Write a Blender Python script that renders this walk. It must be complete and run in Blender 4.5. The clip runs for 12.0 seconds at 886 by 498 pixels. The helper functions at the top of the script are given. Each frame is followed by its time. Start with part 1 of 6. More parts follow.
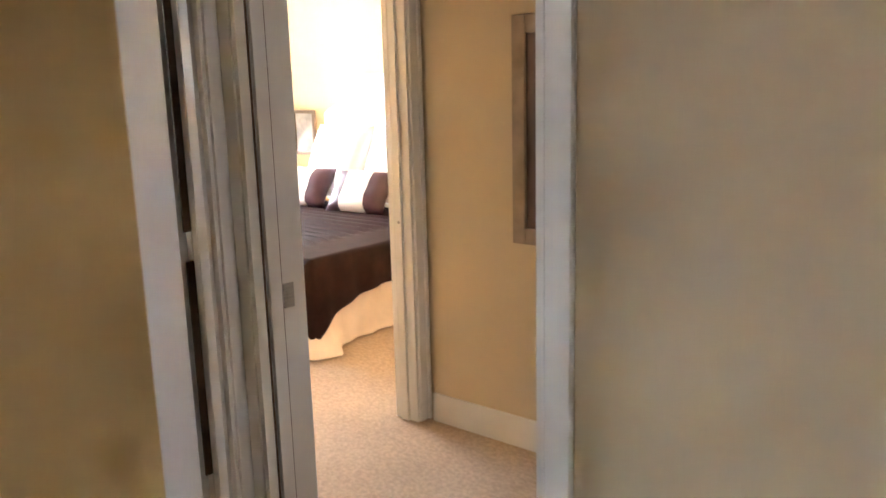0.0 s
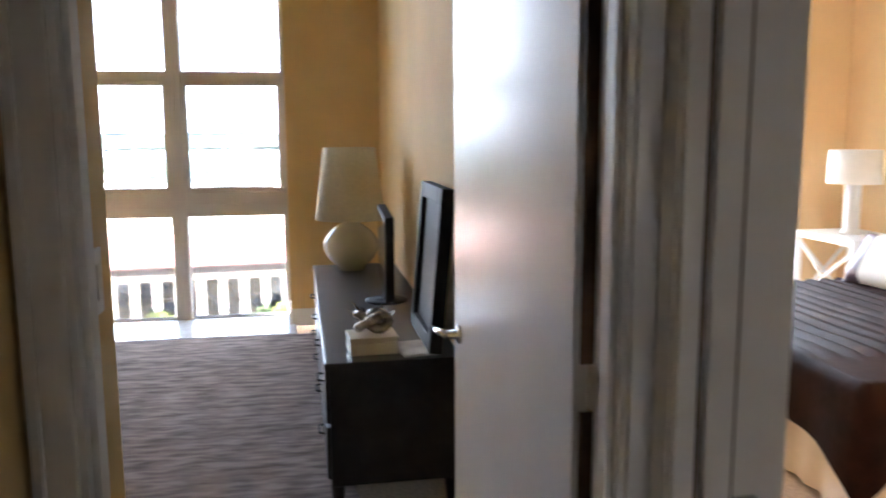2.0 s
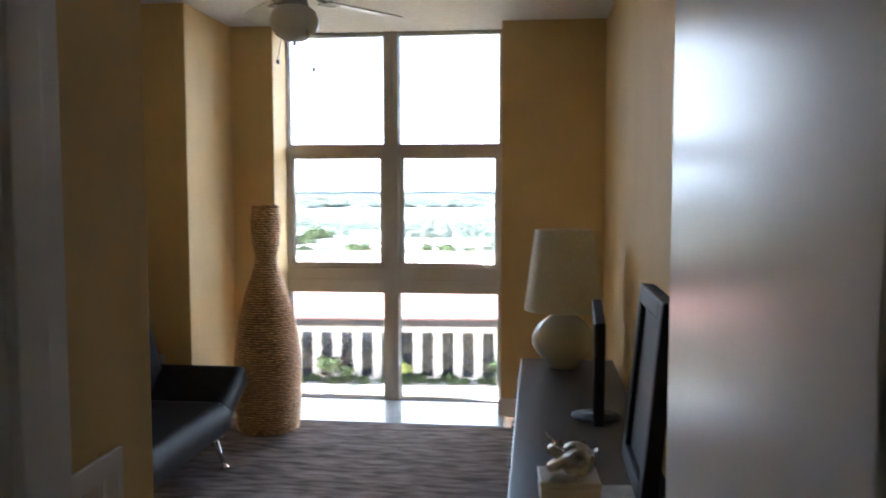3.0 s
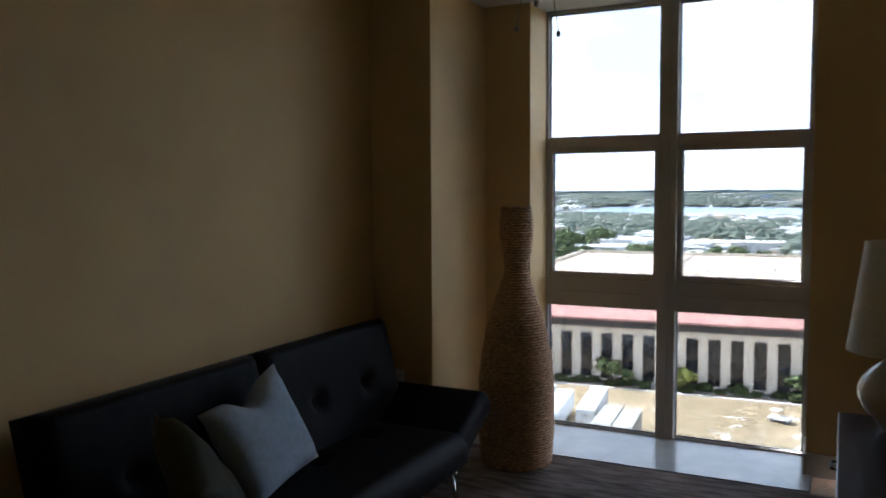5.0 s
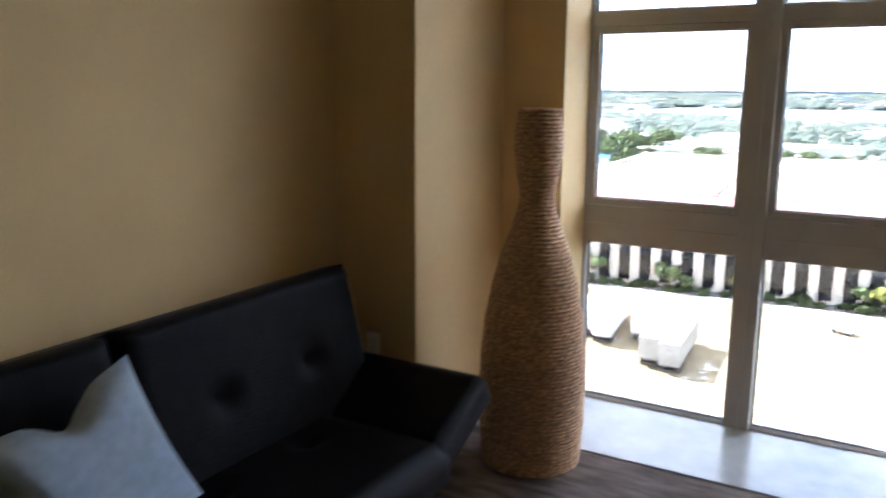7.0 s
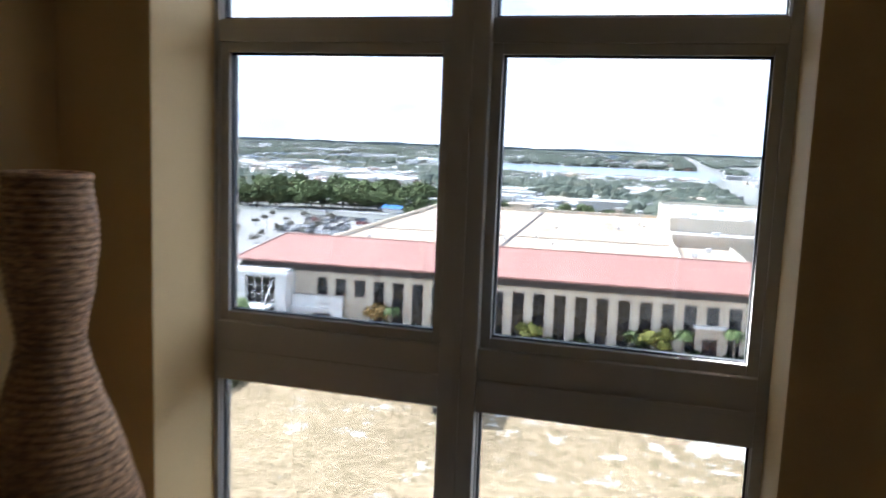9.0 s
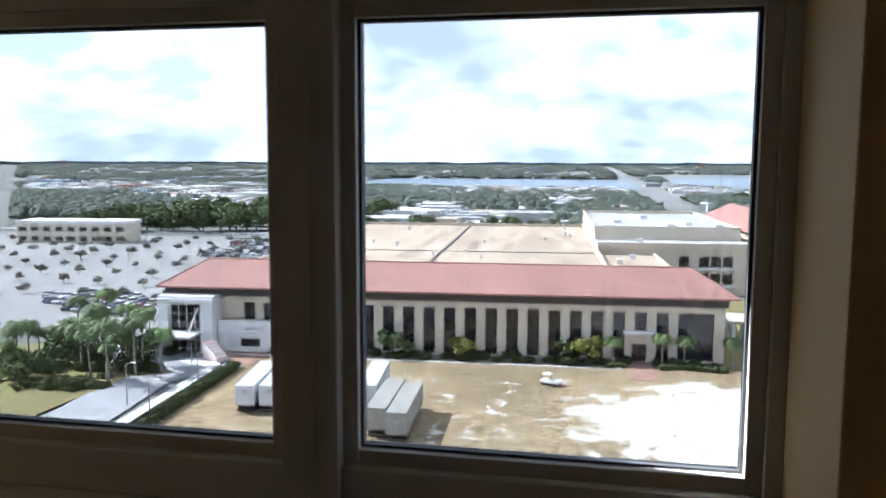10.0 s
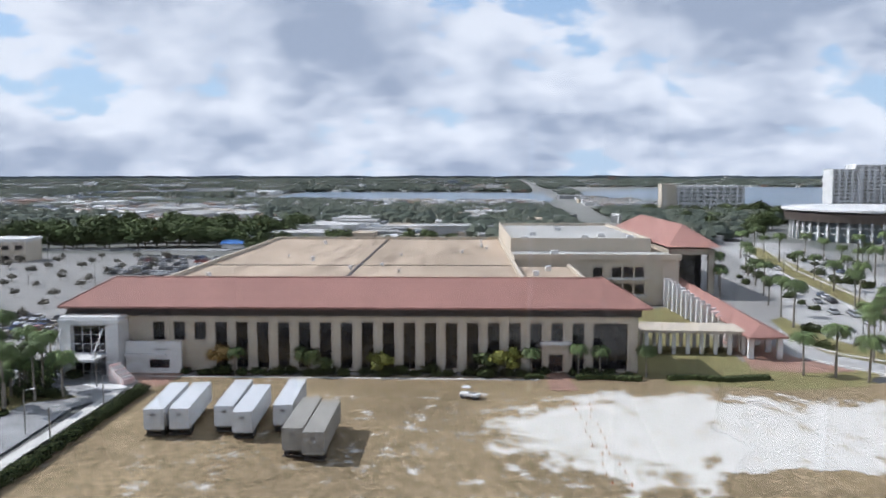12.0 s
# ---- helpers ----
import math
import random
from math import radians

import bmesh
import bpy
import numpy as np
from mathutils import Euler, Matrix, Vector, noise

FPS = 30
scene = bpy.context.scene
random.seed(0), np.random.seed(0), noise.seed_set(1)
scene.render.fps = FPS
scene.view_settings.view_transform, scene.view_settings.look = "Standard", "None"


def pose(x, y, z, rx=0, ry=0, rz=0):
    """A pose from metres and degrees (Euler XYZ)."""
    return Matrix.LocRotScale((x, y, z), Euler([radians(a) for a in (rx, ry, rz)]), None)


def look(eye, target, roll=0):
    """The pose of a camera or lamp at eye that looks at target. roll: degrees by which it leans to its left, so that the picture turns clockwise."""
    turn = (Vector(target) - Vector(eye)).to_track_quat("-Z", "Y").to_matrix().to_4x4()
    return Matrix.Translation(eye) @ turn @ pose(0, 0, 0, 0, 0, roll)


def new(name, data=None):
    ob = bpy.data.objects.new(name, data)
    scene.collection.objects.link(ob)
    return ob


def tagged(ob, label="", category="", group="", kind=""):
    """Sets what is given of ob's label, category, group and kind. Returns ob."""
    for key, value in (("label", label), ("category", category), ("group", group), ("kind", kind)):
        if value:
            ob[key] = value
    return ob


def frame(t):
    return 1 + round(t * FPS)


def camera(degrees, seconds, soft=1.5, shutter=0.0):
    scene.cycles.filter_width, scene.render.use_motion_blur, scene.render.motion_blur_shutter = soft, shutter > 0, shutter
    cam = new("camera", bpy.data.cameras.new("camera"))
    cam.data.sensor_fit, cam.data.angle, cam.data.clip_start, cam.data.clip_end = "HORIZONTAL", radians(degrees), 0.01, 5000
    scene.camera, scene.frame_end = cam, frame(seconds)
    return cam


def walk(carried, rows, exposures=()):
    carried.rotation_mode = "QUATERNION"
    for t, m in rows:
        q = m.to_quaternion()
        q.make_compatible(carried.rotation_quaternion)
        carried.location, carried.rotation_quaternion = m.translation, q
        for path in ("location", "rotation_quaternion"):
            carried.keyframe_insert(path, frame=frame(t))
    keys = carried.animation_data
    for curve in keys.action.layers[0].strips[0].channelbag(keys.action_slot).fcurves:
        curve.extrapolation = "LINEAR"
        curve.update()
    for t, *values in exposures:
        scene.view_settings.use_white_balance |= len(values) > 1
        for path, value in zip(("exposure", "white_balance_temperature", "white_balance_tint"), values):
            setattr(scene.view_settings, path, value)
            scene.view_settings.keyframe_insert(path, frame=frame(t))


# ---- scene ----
# camera, its path (seconds, eye, target, roll) and its exposure (seconds, stops)
cam = camera(57.3, 12.0, shutter=0.4)
PATH = [
    (0, (0.169, -2.520, 1.533), (1.680, -1.276, 1.125), -1.5),
    (0.5, (0.519, -2.312, 1.530), (1.903, -0.913, 1.173), -2.9),
    (1, (0.807, -2.163, 1.524), (1.843, -0.480, 1.214), -0.3),
    (1.5, (0.979, -2.048, 1.522), (1.644, -0.186, 1.218), 0.4),
    (2, (1.043, -1.745, 1.528), (1.388, 0.203, 1.234), -0.3),
    (2.5, (1.086, -1.470, 1.540), (1.149, 0.516, 1.312), -1.2),
    (3, (1.203, -1.169, 1.644), (0.975, 0.812, 1.495), -0.0),
    (3.5, (1.230, -0.991, 1.625), (0.778, 0.954, 1.551), -0.3),
    (5.3, (1.108, -0.152, 1.640), (0.136, 1.583, 1.427), 0.5),
    (5.5, (1.105, -0.017, 1.636), (0.076, 1.673, 1.341), 0.9),
    (6, (0.919, 0.322, 1.597), (-0.213, 1.909, 1.150), 0.5),
    (6.5, (0.798, 0.641, 1.650), (-0.301, 2.227, 1.123), 0.8),
    (7, (0.750, 1.060, 1.617), (-0.247, 2.748, 1.223), 0.3),
    (7.5, (0.748, 1.444, 1.668), (-0.068, 3.226, 1.271), 0.7),
    (9.3, (0.650, 2.960, 1.621), (0.200, 4.895, 1.408), 0.9),
    (9.5, (0.605, 3.123, 1.619), (0.217, 5.076, 1.428), 0.1),
    (10, (0.640, 3.520, 1.620), (0.255, 5.470, 1.400), 0.2),
    (10.5, (0.679, 3.876, 1.622), (0.317, 5.830, 1.395), 0.5),
    (11, (0.612, 4.245, 1.622), (0.334, 6.217, 1.433), -0.5),
    (11.5, (0.606, 4.412, 1.622), (0.392, 6.391, 1.430), -0.7),
    (12, (0.620, 4.450, 1.620), (0.435, 6.432, 1.433), 0.0),
]
EXPOSURE = [(0, 8.4, 6250, 19), (0.5, 8.35, 6100, 18), (1.0, 7.9, 5900, 17), (1.5, 7.65, 5700, 15), (2.0, 7.4, 5650, 15), (2.5, 6.95, 5550, 13), (3.0, 6.4, 5550, 12), (3.5, 5.5, 5550, 12), (5.3, 4.55, 5450, 11), (6.0, 5.0, 5450, 13), (6.5, 5.55, 5500, 14), (7.0, 5.9, 5550, 14), (7.7, 5.8, 5550, 14), (9.3, 4.22, 5500, 12), (10.0, 3.87, 5500, 12), (11.0, 3.41, 5750, 14), (11.5, 3.21, 5800, 15), (12.0, 3.01, 5850, 16)]
walk(cam, [(t, look(eye, aim, roll)) for t, eye, aim, roll in PATH], EXPOSURE)

# world: sky with broken cloud, sun from the left over the far roofs
GROUND = -33.0
SUN_DIR = Vector((0.70, -0.06, -0.66)).normalized()
world = bpy.data.worlds.new("sky")
scene.world = world
world.use_nodes = True
wn, wl = world.node_tree.nodes, world.node_tree.links
wn.clear()
w_out = wn.new("ShaderNodeOutputWorld")
w_bg = wn.new("ShaderNodeBackground")
w_sky = wn.new("ShaderNodeTexSky")
w_sky.sky_type, w_sky.sun_disc = "NISHITA", False
w_sky.sun_elevation, w_sky.sun_rotation = radians(45), radians(-81)
w_sky.altitude, w_sky.air_density, w_sky.dust_density = 30, 1.0, 0.15
w_tc = wn.new("ShaderNodeTexCoord")
w_sep = wn.new("ShaderNodeSeparateXYZ")
wl.new(w_tc.outputs["Generated"], w_sep.inputs[0])


def wmath(op, a, b=0.0, clamp=False):
    n = wn.new("ShaderNodeMath")
    n.operation, n.use_clamp = op, clamp
    for i, v in enumerate((a, b)):
        if isinstance(v, (int, float)):
            n.inputs[i].default_value = v
        else:
            wl.new(v, n.inputs[i])
    return n.outputs[0]


# clouds lie on a flat layer, so that they crowd together towards the horizon
w_comb = wn.new("ShaderNodeCombineXYZ")
w_up = wmath("ADD", wmath("MAXIMUM", w_sep.outputs[2], 0.0), 0.42)
for axis in (0, 1):
    wl.new(wmath("DIVIDE", w_sep.outputs[axis], w_up), w_comb.inputs[axis])


def wnoise(scale, detail, off, rough=0.55):
    m = wn.new("ShaderNodeMapping")
    m.inputs["Location"].default_value = off
    wl.new(w_comb.outputs[0], m.inputs[0])
    n = wn.new("ShaderNodeTexNoise")
    n.inputs["Scale"].default_value, n.inputs["Detail"].default_value = scale, detail
    n.inputs["Roughness"].default_value = rough
    wl.new(m.outputs[0], n.inputs["Vector"])
    return n.outputs["Fac"]


def wramp(fac, stops):
    r = wn.new("ShaderNodeValToRGB")
    while len(r.color_ramp.elements) < len(stops):
        r.color_ramp.elements.new(0.5)
    for e, (p, c) in zip(r.color_ramp.elements, stops):
        e.position, e.color = p, (*c, 1)
    wl.new(fac, r.inputs[0])
    return r.outputs[0]


def wmix(fac, a, b):
    n = wn.new("ShaderNodeMix")
    n.data_type = "RGBA"
    wl.new(fac, n.inputs[0])
    for i, v in ((6, a), (7, b)):
        if isinstance(v, tuple):
            n.inputs[i].default_value = (*v, 1)
        else:
            wl.new(v, n.inputs[i])
    return n.outputs[2]


SKY, CLOUD = 0.14, 0.93
puff = wnoise(2.1, 12, (3.1, 1.7, 0.0), 0.62)
cover = wramp(puff, ((0.41, (0, 0, 0)), (0.45, (1, 1, 1))))
shade = wramp(wnoise(2.1, 12, (3.06, 1.60, 0.0), 0.62), ((0.42, (1.12, 1.12, 1.12)), (0.50, (0.86, 0.89, 0.94)), (0.60, (0.52, 0.58, 0.68))))
sky_s = wn.new("ShaderNodeVectorMath")
sky_s.operation = "SCALE"
sky_s.inputs[3].default_value = SKY
wl.new(w_sky.outputs[0], sky_s.inputs[0])
cl_s = wn.new("ShaderNodeVectorMath")
cl_s.operation = "SCALE"
cl_s.inputs[3].default_value = CLOUD
wl.new(shade, cl_s.inputs[0])
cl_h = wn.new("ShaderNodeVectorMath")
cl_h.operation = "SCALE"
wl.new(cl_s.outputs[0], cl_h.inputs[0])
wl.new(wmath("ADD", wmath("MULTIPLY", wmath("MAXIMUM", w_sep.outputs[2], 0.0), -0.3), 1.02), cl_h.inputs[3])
low = wn.new("ShaderNodeMapRange")
low.interpolation_type = "SMOOTHSTEP"
low.inputs[1].default_value, low.inputs[2].default_value, low.inputs[3].default_value, low.inputs[4].default_value = -0.02, 0.36, 0.90, 0.25
wl.new(w_sep.outputs[2], low.inputs[0])
clear = wmix(low.outputs[0], sky_s.outputs[0], (0.60, 0.76, 0.92))
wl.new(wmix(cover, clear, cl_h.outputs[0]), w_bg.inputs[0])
wl.new(w_bg.outputs[0], w_out.inputs[0])

sun_data = bpy.data.lights.new("sun", "SUN")
sun_data.energy, sun_data.angle, sun_data.color = 5.0, radians(0.6), (1.0, 0.95, 0.87)
sun = new("sun", sun_data)
sun.matrix_world = look((0, 0, 60), Vector((0, 0, 60)) + SUN_DIR)


def window_light(name, at, aim, w, h, power):
    """An added area lamp in a window's opening, in place of sky light."""
    d = bpy.data.lights.new(name, "AREA")
    d.shape, d.size, d.size_y, d.energy, d.color = "RECTANGLE", w, h, power, (1.0, 0.97, 0.93)
    o = new(name, d)
    o.matrix_world = look(at, aim)


window_light("bedroom_window_light", (3.7, 4.60, 1.45), (3.7, 0, 1.2), 2.1, 2.5, 11.0)
# fill for the hall, from an added window out of view
window_light("hall_fill_light", (-6.52, -2.20, 1.52), (0, -2.20, 1.52), 0.65, 0.75, 0.08)


# ---- materials ----
def mat(name, color, rough=0.6, metal=0.0, var=0.12, scale=8.0, bump=0.0, bscale=60.0, second=None, spec=0.5, sheen=0.0, stretch=(1, 1, 1), rnd=0.0, big=0.0, bigscale=0.6):
    m = bpy.data.materials.new(name)
    m.use_nodes = True
    nt = m.node_tree
    b = nt.nodes["Principled BSDF"]
    b.inputs["Roughness"].default_value, b.inputs["Metallic"].default_value = rough, metal
    b.inputs["Specular IOR Level"].default_value = spec
    if sheen:
        b.inputs["Sheen Weight"].default_value = sheen
    tc = nt.nodes.new("ShaderNodeTexCoord")
    mp = nt.nodes.new("ShaderNodeMapping")
    mp.inputs["Scale"].default_value = stretch
    nt.links.new(tc.outputs["Object"], mp.inputs[0])
    n = nt.nodes.new("ShaderNodeTexNoise")
    n.inputs["Scale"].default_value, n.inputs["Detail"].default_value = scale, 6
    nt.links.new(mp.outputs[0], n.inputs["Vector"])
    r = nt.nodes.new("ShaderNodeValToRGB")
    c2 = second if second else tuple(c * (1 - var * 2.2) for c in color)
    r.color_ramp.elements[0].position, r.color_ramp.elements[1].position = 0.33, 0.67
    r.color_ramp.elements[0].color = (*c2, 1)
    r.color_ramp.elements[1].color = (*(tuple(min(1, c * (1 + var * 0.6)) for c in color)), 1)
    nt.links.new(n.outputs["Fac"], r.inputs[0])
    col = r.outputs[0]
    if big:
        n3 = nt.nodes.new("ShaderNodeTexNoise")
        n3.inputs["Scale"].default_value, n3.inputs["Detail"].default_value = bigscale, 3
        nt.links.new(mp.outputs[0], n3.inputs["Vector"])
        r3 = nt.nodes.new("ShaderNodeMapRange")
        r3.inputs[1].default_value, r3.inputs[2].default_value = 0.3, 0.7
        r3.inputs[3].default_value, r3.inputs[4].default_value = 1 - big, 1 + big * 0.4
        nt.links.new(n3.outputs["Fac"], r3.inputs[0])
        mx = nt.nodes.new("ShaderNodeVectorMath")
        mx.operation = "SCALE"
        nt.links.new(col, mx.inputs[0])
        nt.links.new(r3.outputs[0], mx.inputs[3])
        col = mx.outputs[0]
    if rnd:
        oi = nt.nodes.new("ShaderNodeObjectInfo")
        r4 = nt.nodes.new("ShaderNodeMapRange")
        r4.inputs[3].default_value, r4.inputs[4].default_value = 1 - rnd, 1 + rnd
        nt.links.new(oi.outputs["Random"], r4.inputs[0])
        mx = nt.nodes.new("ShaderNodeVectorMath")
        mx.operation = "SCALE"
        nt.links.new(col, mx.inputs[0])
        nt.links.new(r4.outputs[0], mx.inputs[3])
        col = mx.outputs[0]
    nt.links.new(col, b.inputs["Base Color"])
    if bump:
        n2 = nt.nodes.new("ShaderNodeTexNoise")
        n2.inputs["Scale"].default_value, n2.inputs["Detail"].default_value = bscale, 4
        nt.links.new(mp.outputs[0], n2.inputs["Vector"])
        bp = nt.nodes.new("ShaderNodeBump")
        bp.inputs["Strength"].default_value, bp.inputs["Distance"].default_value = bump, 0.01
        nt.links.new(n2.outputs["Fac"], bp.inputs["Height"])
        nt.links.new(bp.outputs[0], b.inputs["Normal"])
    return m


def island_mat(name, stops, rough=0.8, spec=0.2):
    """Colour picked per loose piece of one mesh."""
    m = bpy.data.materials.new(name)
    m.use_nodes = True
    nt = m.node_tree
    b = nt.nodes["Principled BSDF"]
    b.inputs["Roughness"].default_value, b.inputs["Specular IOR Level"].default_value = rough, spec
    g = nt.nodes.new("ShaderNodeNewGeometry")
    r = nt.nodes.new("ShaderNodeValToRGB")
    r.color_ramp.interpolation = "CONSTANT"
    while len(r.color_ramp.elements) < len(stops):
        r.color_ramp.elements.new(0.5)
    for e, (p, c) in zip(r.color_ramp.elements, stops):
        e.position, e.color = p, (*c, 1)
    nt.links.new(g.outputs["Random Per Island"], r.inputs[0])
    nt.links.new(r.outputs[0], b.inputs["Base Color"])
    return m


# the tint is set dark to dim the outdoor view against the room
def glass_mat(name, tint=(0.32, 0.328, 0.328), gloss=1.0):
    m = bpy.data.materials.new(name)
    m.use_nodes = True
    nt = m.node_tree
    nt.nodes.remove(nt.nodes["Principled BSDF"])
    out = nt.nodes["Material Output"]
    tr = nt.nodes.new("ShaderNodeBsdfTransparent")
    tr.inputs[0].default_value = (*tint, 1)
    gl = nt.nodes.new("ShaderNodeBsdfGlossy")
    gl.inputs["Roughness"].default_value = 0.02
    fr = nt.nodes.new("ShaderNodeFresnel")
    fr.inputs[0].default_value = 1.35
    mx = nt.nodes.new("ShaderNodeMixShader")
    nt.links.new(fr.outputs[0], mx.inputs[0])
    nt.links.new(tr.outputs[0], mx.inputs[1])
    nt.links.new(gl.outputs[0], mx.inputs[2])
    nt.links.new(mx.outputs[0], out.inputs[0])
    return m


M_DEN = mat("den_paint", (0.68, 0.48, 0.215), 0.75, var=0.03, scale=3, bump=0.10, bscale=220, big=0.05)
M_HALL = mat("hall_paint", (0.62, 0.505, 0.335), 0.75, var=0.03, scale=3, bump=0.10, bscale=220, big=0.05)
M_BED = mat("bedroom_paint", (0.78, 0.55, 0.29), 0.75, var=0.03, scale=3, bump=0.10, bscale=220)
M_CEIL = mat("ceiling_paint", (0.78, 0.76, 0.72), 0.9, var=0.04, scale=30, bump=0.35, bscale=160)
M_TRIM = mat("trim_paint", (0.76, 0.74, 0.71), 0.42, var=0.03, scale=5, bump=0.04, bscale=90)
M_DOOR = mat("door_paint", (0.74, 0.74, 0.75), 0.23, var=0.02, scale=4, bump=0.03, bscale=40)
M_CARPET = mat("carpet", (0.60, 0.46, 0.33), 0.95, var=0.10, scale=60, bump=0.6, bscale=350, big=0.10, bigscale=2.5, spec=0.1)
# dark colour of the unseen hall floor, chosen to bounce little light
M_LOWBOUNCE = mat("low_bounce_floor", (0.075, 0.045, 0.028), 0.4, var=0.2, scale=6, stretch=(0.3, 6, 1), bump=0.08, bscale=30)
M_RUG = mat("rug", (0.37, 0.305, 0.27), 0.95, var=0.25, scale=9, bump=0.8, bscale=200, second=(0.17, 0.135, 0.125), stretch=(0.6, 2.4, 1), big=0.22, bigscale=2.2, spec=0.05)
M_LEDGE = mat("ledge_stone", (0.62, 0.63, 0.63), 0.22, var=0.10, scale=3, big=0.1, bigscale=8)
M_FRAME = mat("window_frame", (0.50, 0.475, 0.43), 0.45, var=0.03, scale=6, bump=0.03)
M_GASKET = mat("gasket", (0.03, 0.032, 0.035), 0.5)
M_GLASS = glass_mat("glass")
# brown of the painted hinge-gap shade and of the door gaskets
M_GAPGASKET = mat("gap_gasket_brown", (0.10, 0.045, 0.018), 0.55, var=0.2)
M_CHROME = mat("chrome", (0.75, 0.75, 0.76), 0.12, 1.0, var=0.02)
M_STEEL = mat("brushed_steel", (0.42, 0.41, 0.40), 0.35, 1.0, var=0.08, stretch=(1, 1, 20))
M_LEATHER = mat("black_leather", (0.0065, 0.005, 0.0055), 0.45, var=0.25, scale=14, bump=0.25, bscale=130, spec=0.10)
M_PILLOW = mat("pillow_fabric", (0.44, 0.54, 0.65), 0.85, var=0.06, scale=30, bump=0.3, bscale=300, sheen=0.2)
M_GREEN = mat("green_satin", (0.050, 0.048, 0.014), 0.6, var=0.15, scale=6, bump=0.15, bscale=40, spec=0.2)
M_WICKER = mat("wicker", (0.62, 0.36, 0.175), 0.75, var=0.28, scale=40, bump=0.5, bscale=120, stretch=(1, 1, 3), big=0.15, bigscale=3)
M_EBONY = mat("ebony_wood", (0.018, 0.014, 0.014), 0.28, var=0.3, scale=12, stretch=(1, 8, 1), bump=0.05)
M_SHADE = mat("lamp_shade_linen", (0.72, 0.66, 0.52), 0.9, var=0.04, scale=60, bump=0.3, bscale=300)
M_CERAMIC = mat("cream_ceramic", (0.66, 0.60, 0.47), 0.18, var=0.05, scale=5)
M_SCREEN = mat("screen", (0.010, 0.010, 0.012), 0.06, var=0.02)
M_PLASTIC = mat("black_plastic", (0.012, 0.012, 0.013), 0.55, var=0.05, spec=0.25)
M_PEARL = mat("silver_leaf", (0.66, 0.60, 0.52), 0.22, 0.7, var=0.3, scale=25, bump=0.4, bscale=60)
M_CREAM = mat("cream_lacquer", (0.70, 0.63, 0.50), 0.35, var=0.08)
M_WHITE = mat("white_lacquer", (0.82, 0.81, 0.79), 0.3, var=0.03)
M_FAN = mat("fan_white", (0.70, 0.68, 0.64), 0.4, var=0.04)
M_OPAL = mat("frosted_glass", (0.74, 0.72, 0.68), 0.3, var=0.04)
M_FANMETAL = mat("fan_metal", (0.30, 0.28, 0.26), 0.4, 0.4, var=0.1)
M_LINEN = mat("white_linen", (0.84, 0.81, 0.78), 0.9, var=0.03, bump=0.2, bscale=200)
M_SKIRT = mat("bed_skirt_fabric", (0.78, 0.66, 0.55), 0.9, var=0.05, bump=0.2, bscale=200)
M_BROWN = mat("brown_satin", (0.024, 0.008, 0.006), 0.55, var=0.2, scale=9, bump=0.2, bscale=30, spec=0.10)
M_PLUM = mat("plum_satin", (0.070, 0.028, 0.045), 0.35, var=0.15)
M_TAUPE = mat("taupe_frame", (0.34, 0.26, 0.19), 0.5, var=0.15)
M_MIRRORDARK = mat("dark_art_panel", (0.12, 0.065, 0.045), 0.35, var=0.2, scale=3)
M_PAPER = mat("art_paper", (0.68, 0.66, 0.62), 0.8, var=0.15, scale=6, second=(0.35, 0.34, 0.33))


# ---- mesh helpers ----
def add_box(bm, x0, y0, z0, x1, y1, z1, bev=0.0, m=None, seg=2):
    vs = bmesh.ops.create_cube(bm, size=1)["verts"]
    for v in vs:
        v.co = Vector((x0 + (v.co.x + 0.5) * (x1 - x0), y0 + (v.co.y + 0.5) * (y1 - y0), z0 + (v.co.z + 0.5) * (z1 - z0)))
    if bev:
        es = list({e for v in vs for e in v.link_edges})
        res = bmesh.ops.bevel(bm, geom=es, offset=bev, segments=seg, profile=0.6, affect="EDGES")
        vs = list({v for f in res["faces"] for v in f.verts} | {v for v in vs if v.is_valid})
    if m is not None:
        for v in vs:
            v.co = m @ v.co
    return vs


def add_tube(bm, pts, radii, n=10, caps=True):
    pts = [Vector(p) for p in pts]
    rings = []
    for i, p in enumerate(pts):
        d = (pts[min(i + 1, len(pts) - 1)] - pts[max(i - 1, 0)]).normalized()
        a = d.cross(Vector((0, 0, 1)))
        if a.length < 1e-3:
            a = Vector((1, 0, 0))
        a.normalize()
        b = d.cross(a).normalized()
        r = radii[i] if isinstance(radii, (list, tuple)) else radii
        rings.append([bm.verts.new(p + a * (r * math.cos(2 * math.pi * k / n)) + b * (r * math.sin(2 * math.pi * k / n))) for k in range(n)])
    for q, s in zip(rings, rings[1:]):
        for k in range(n):
            bm.faces.new((q[k], q[(k + 1) % n], s[(k + 1) % n], s[k]))
    if caps:
        bm.faces.new(list(reversed(rings[0])))
        bm.faces.new(rings[-1])
    return [v for r in rings for v in r]


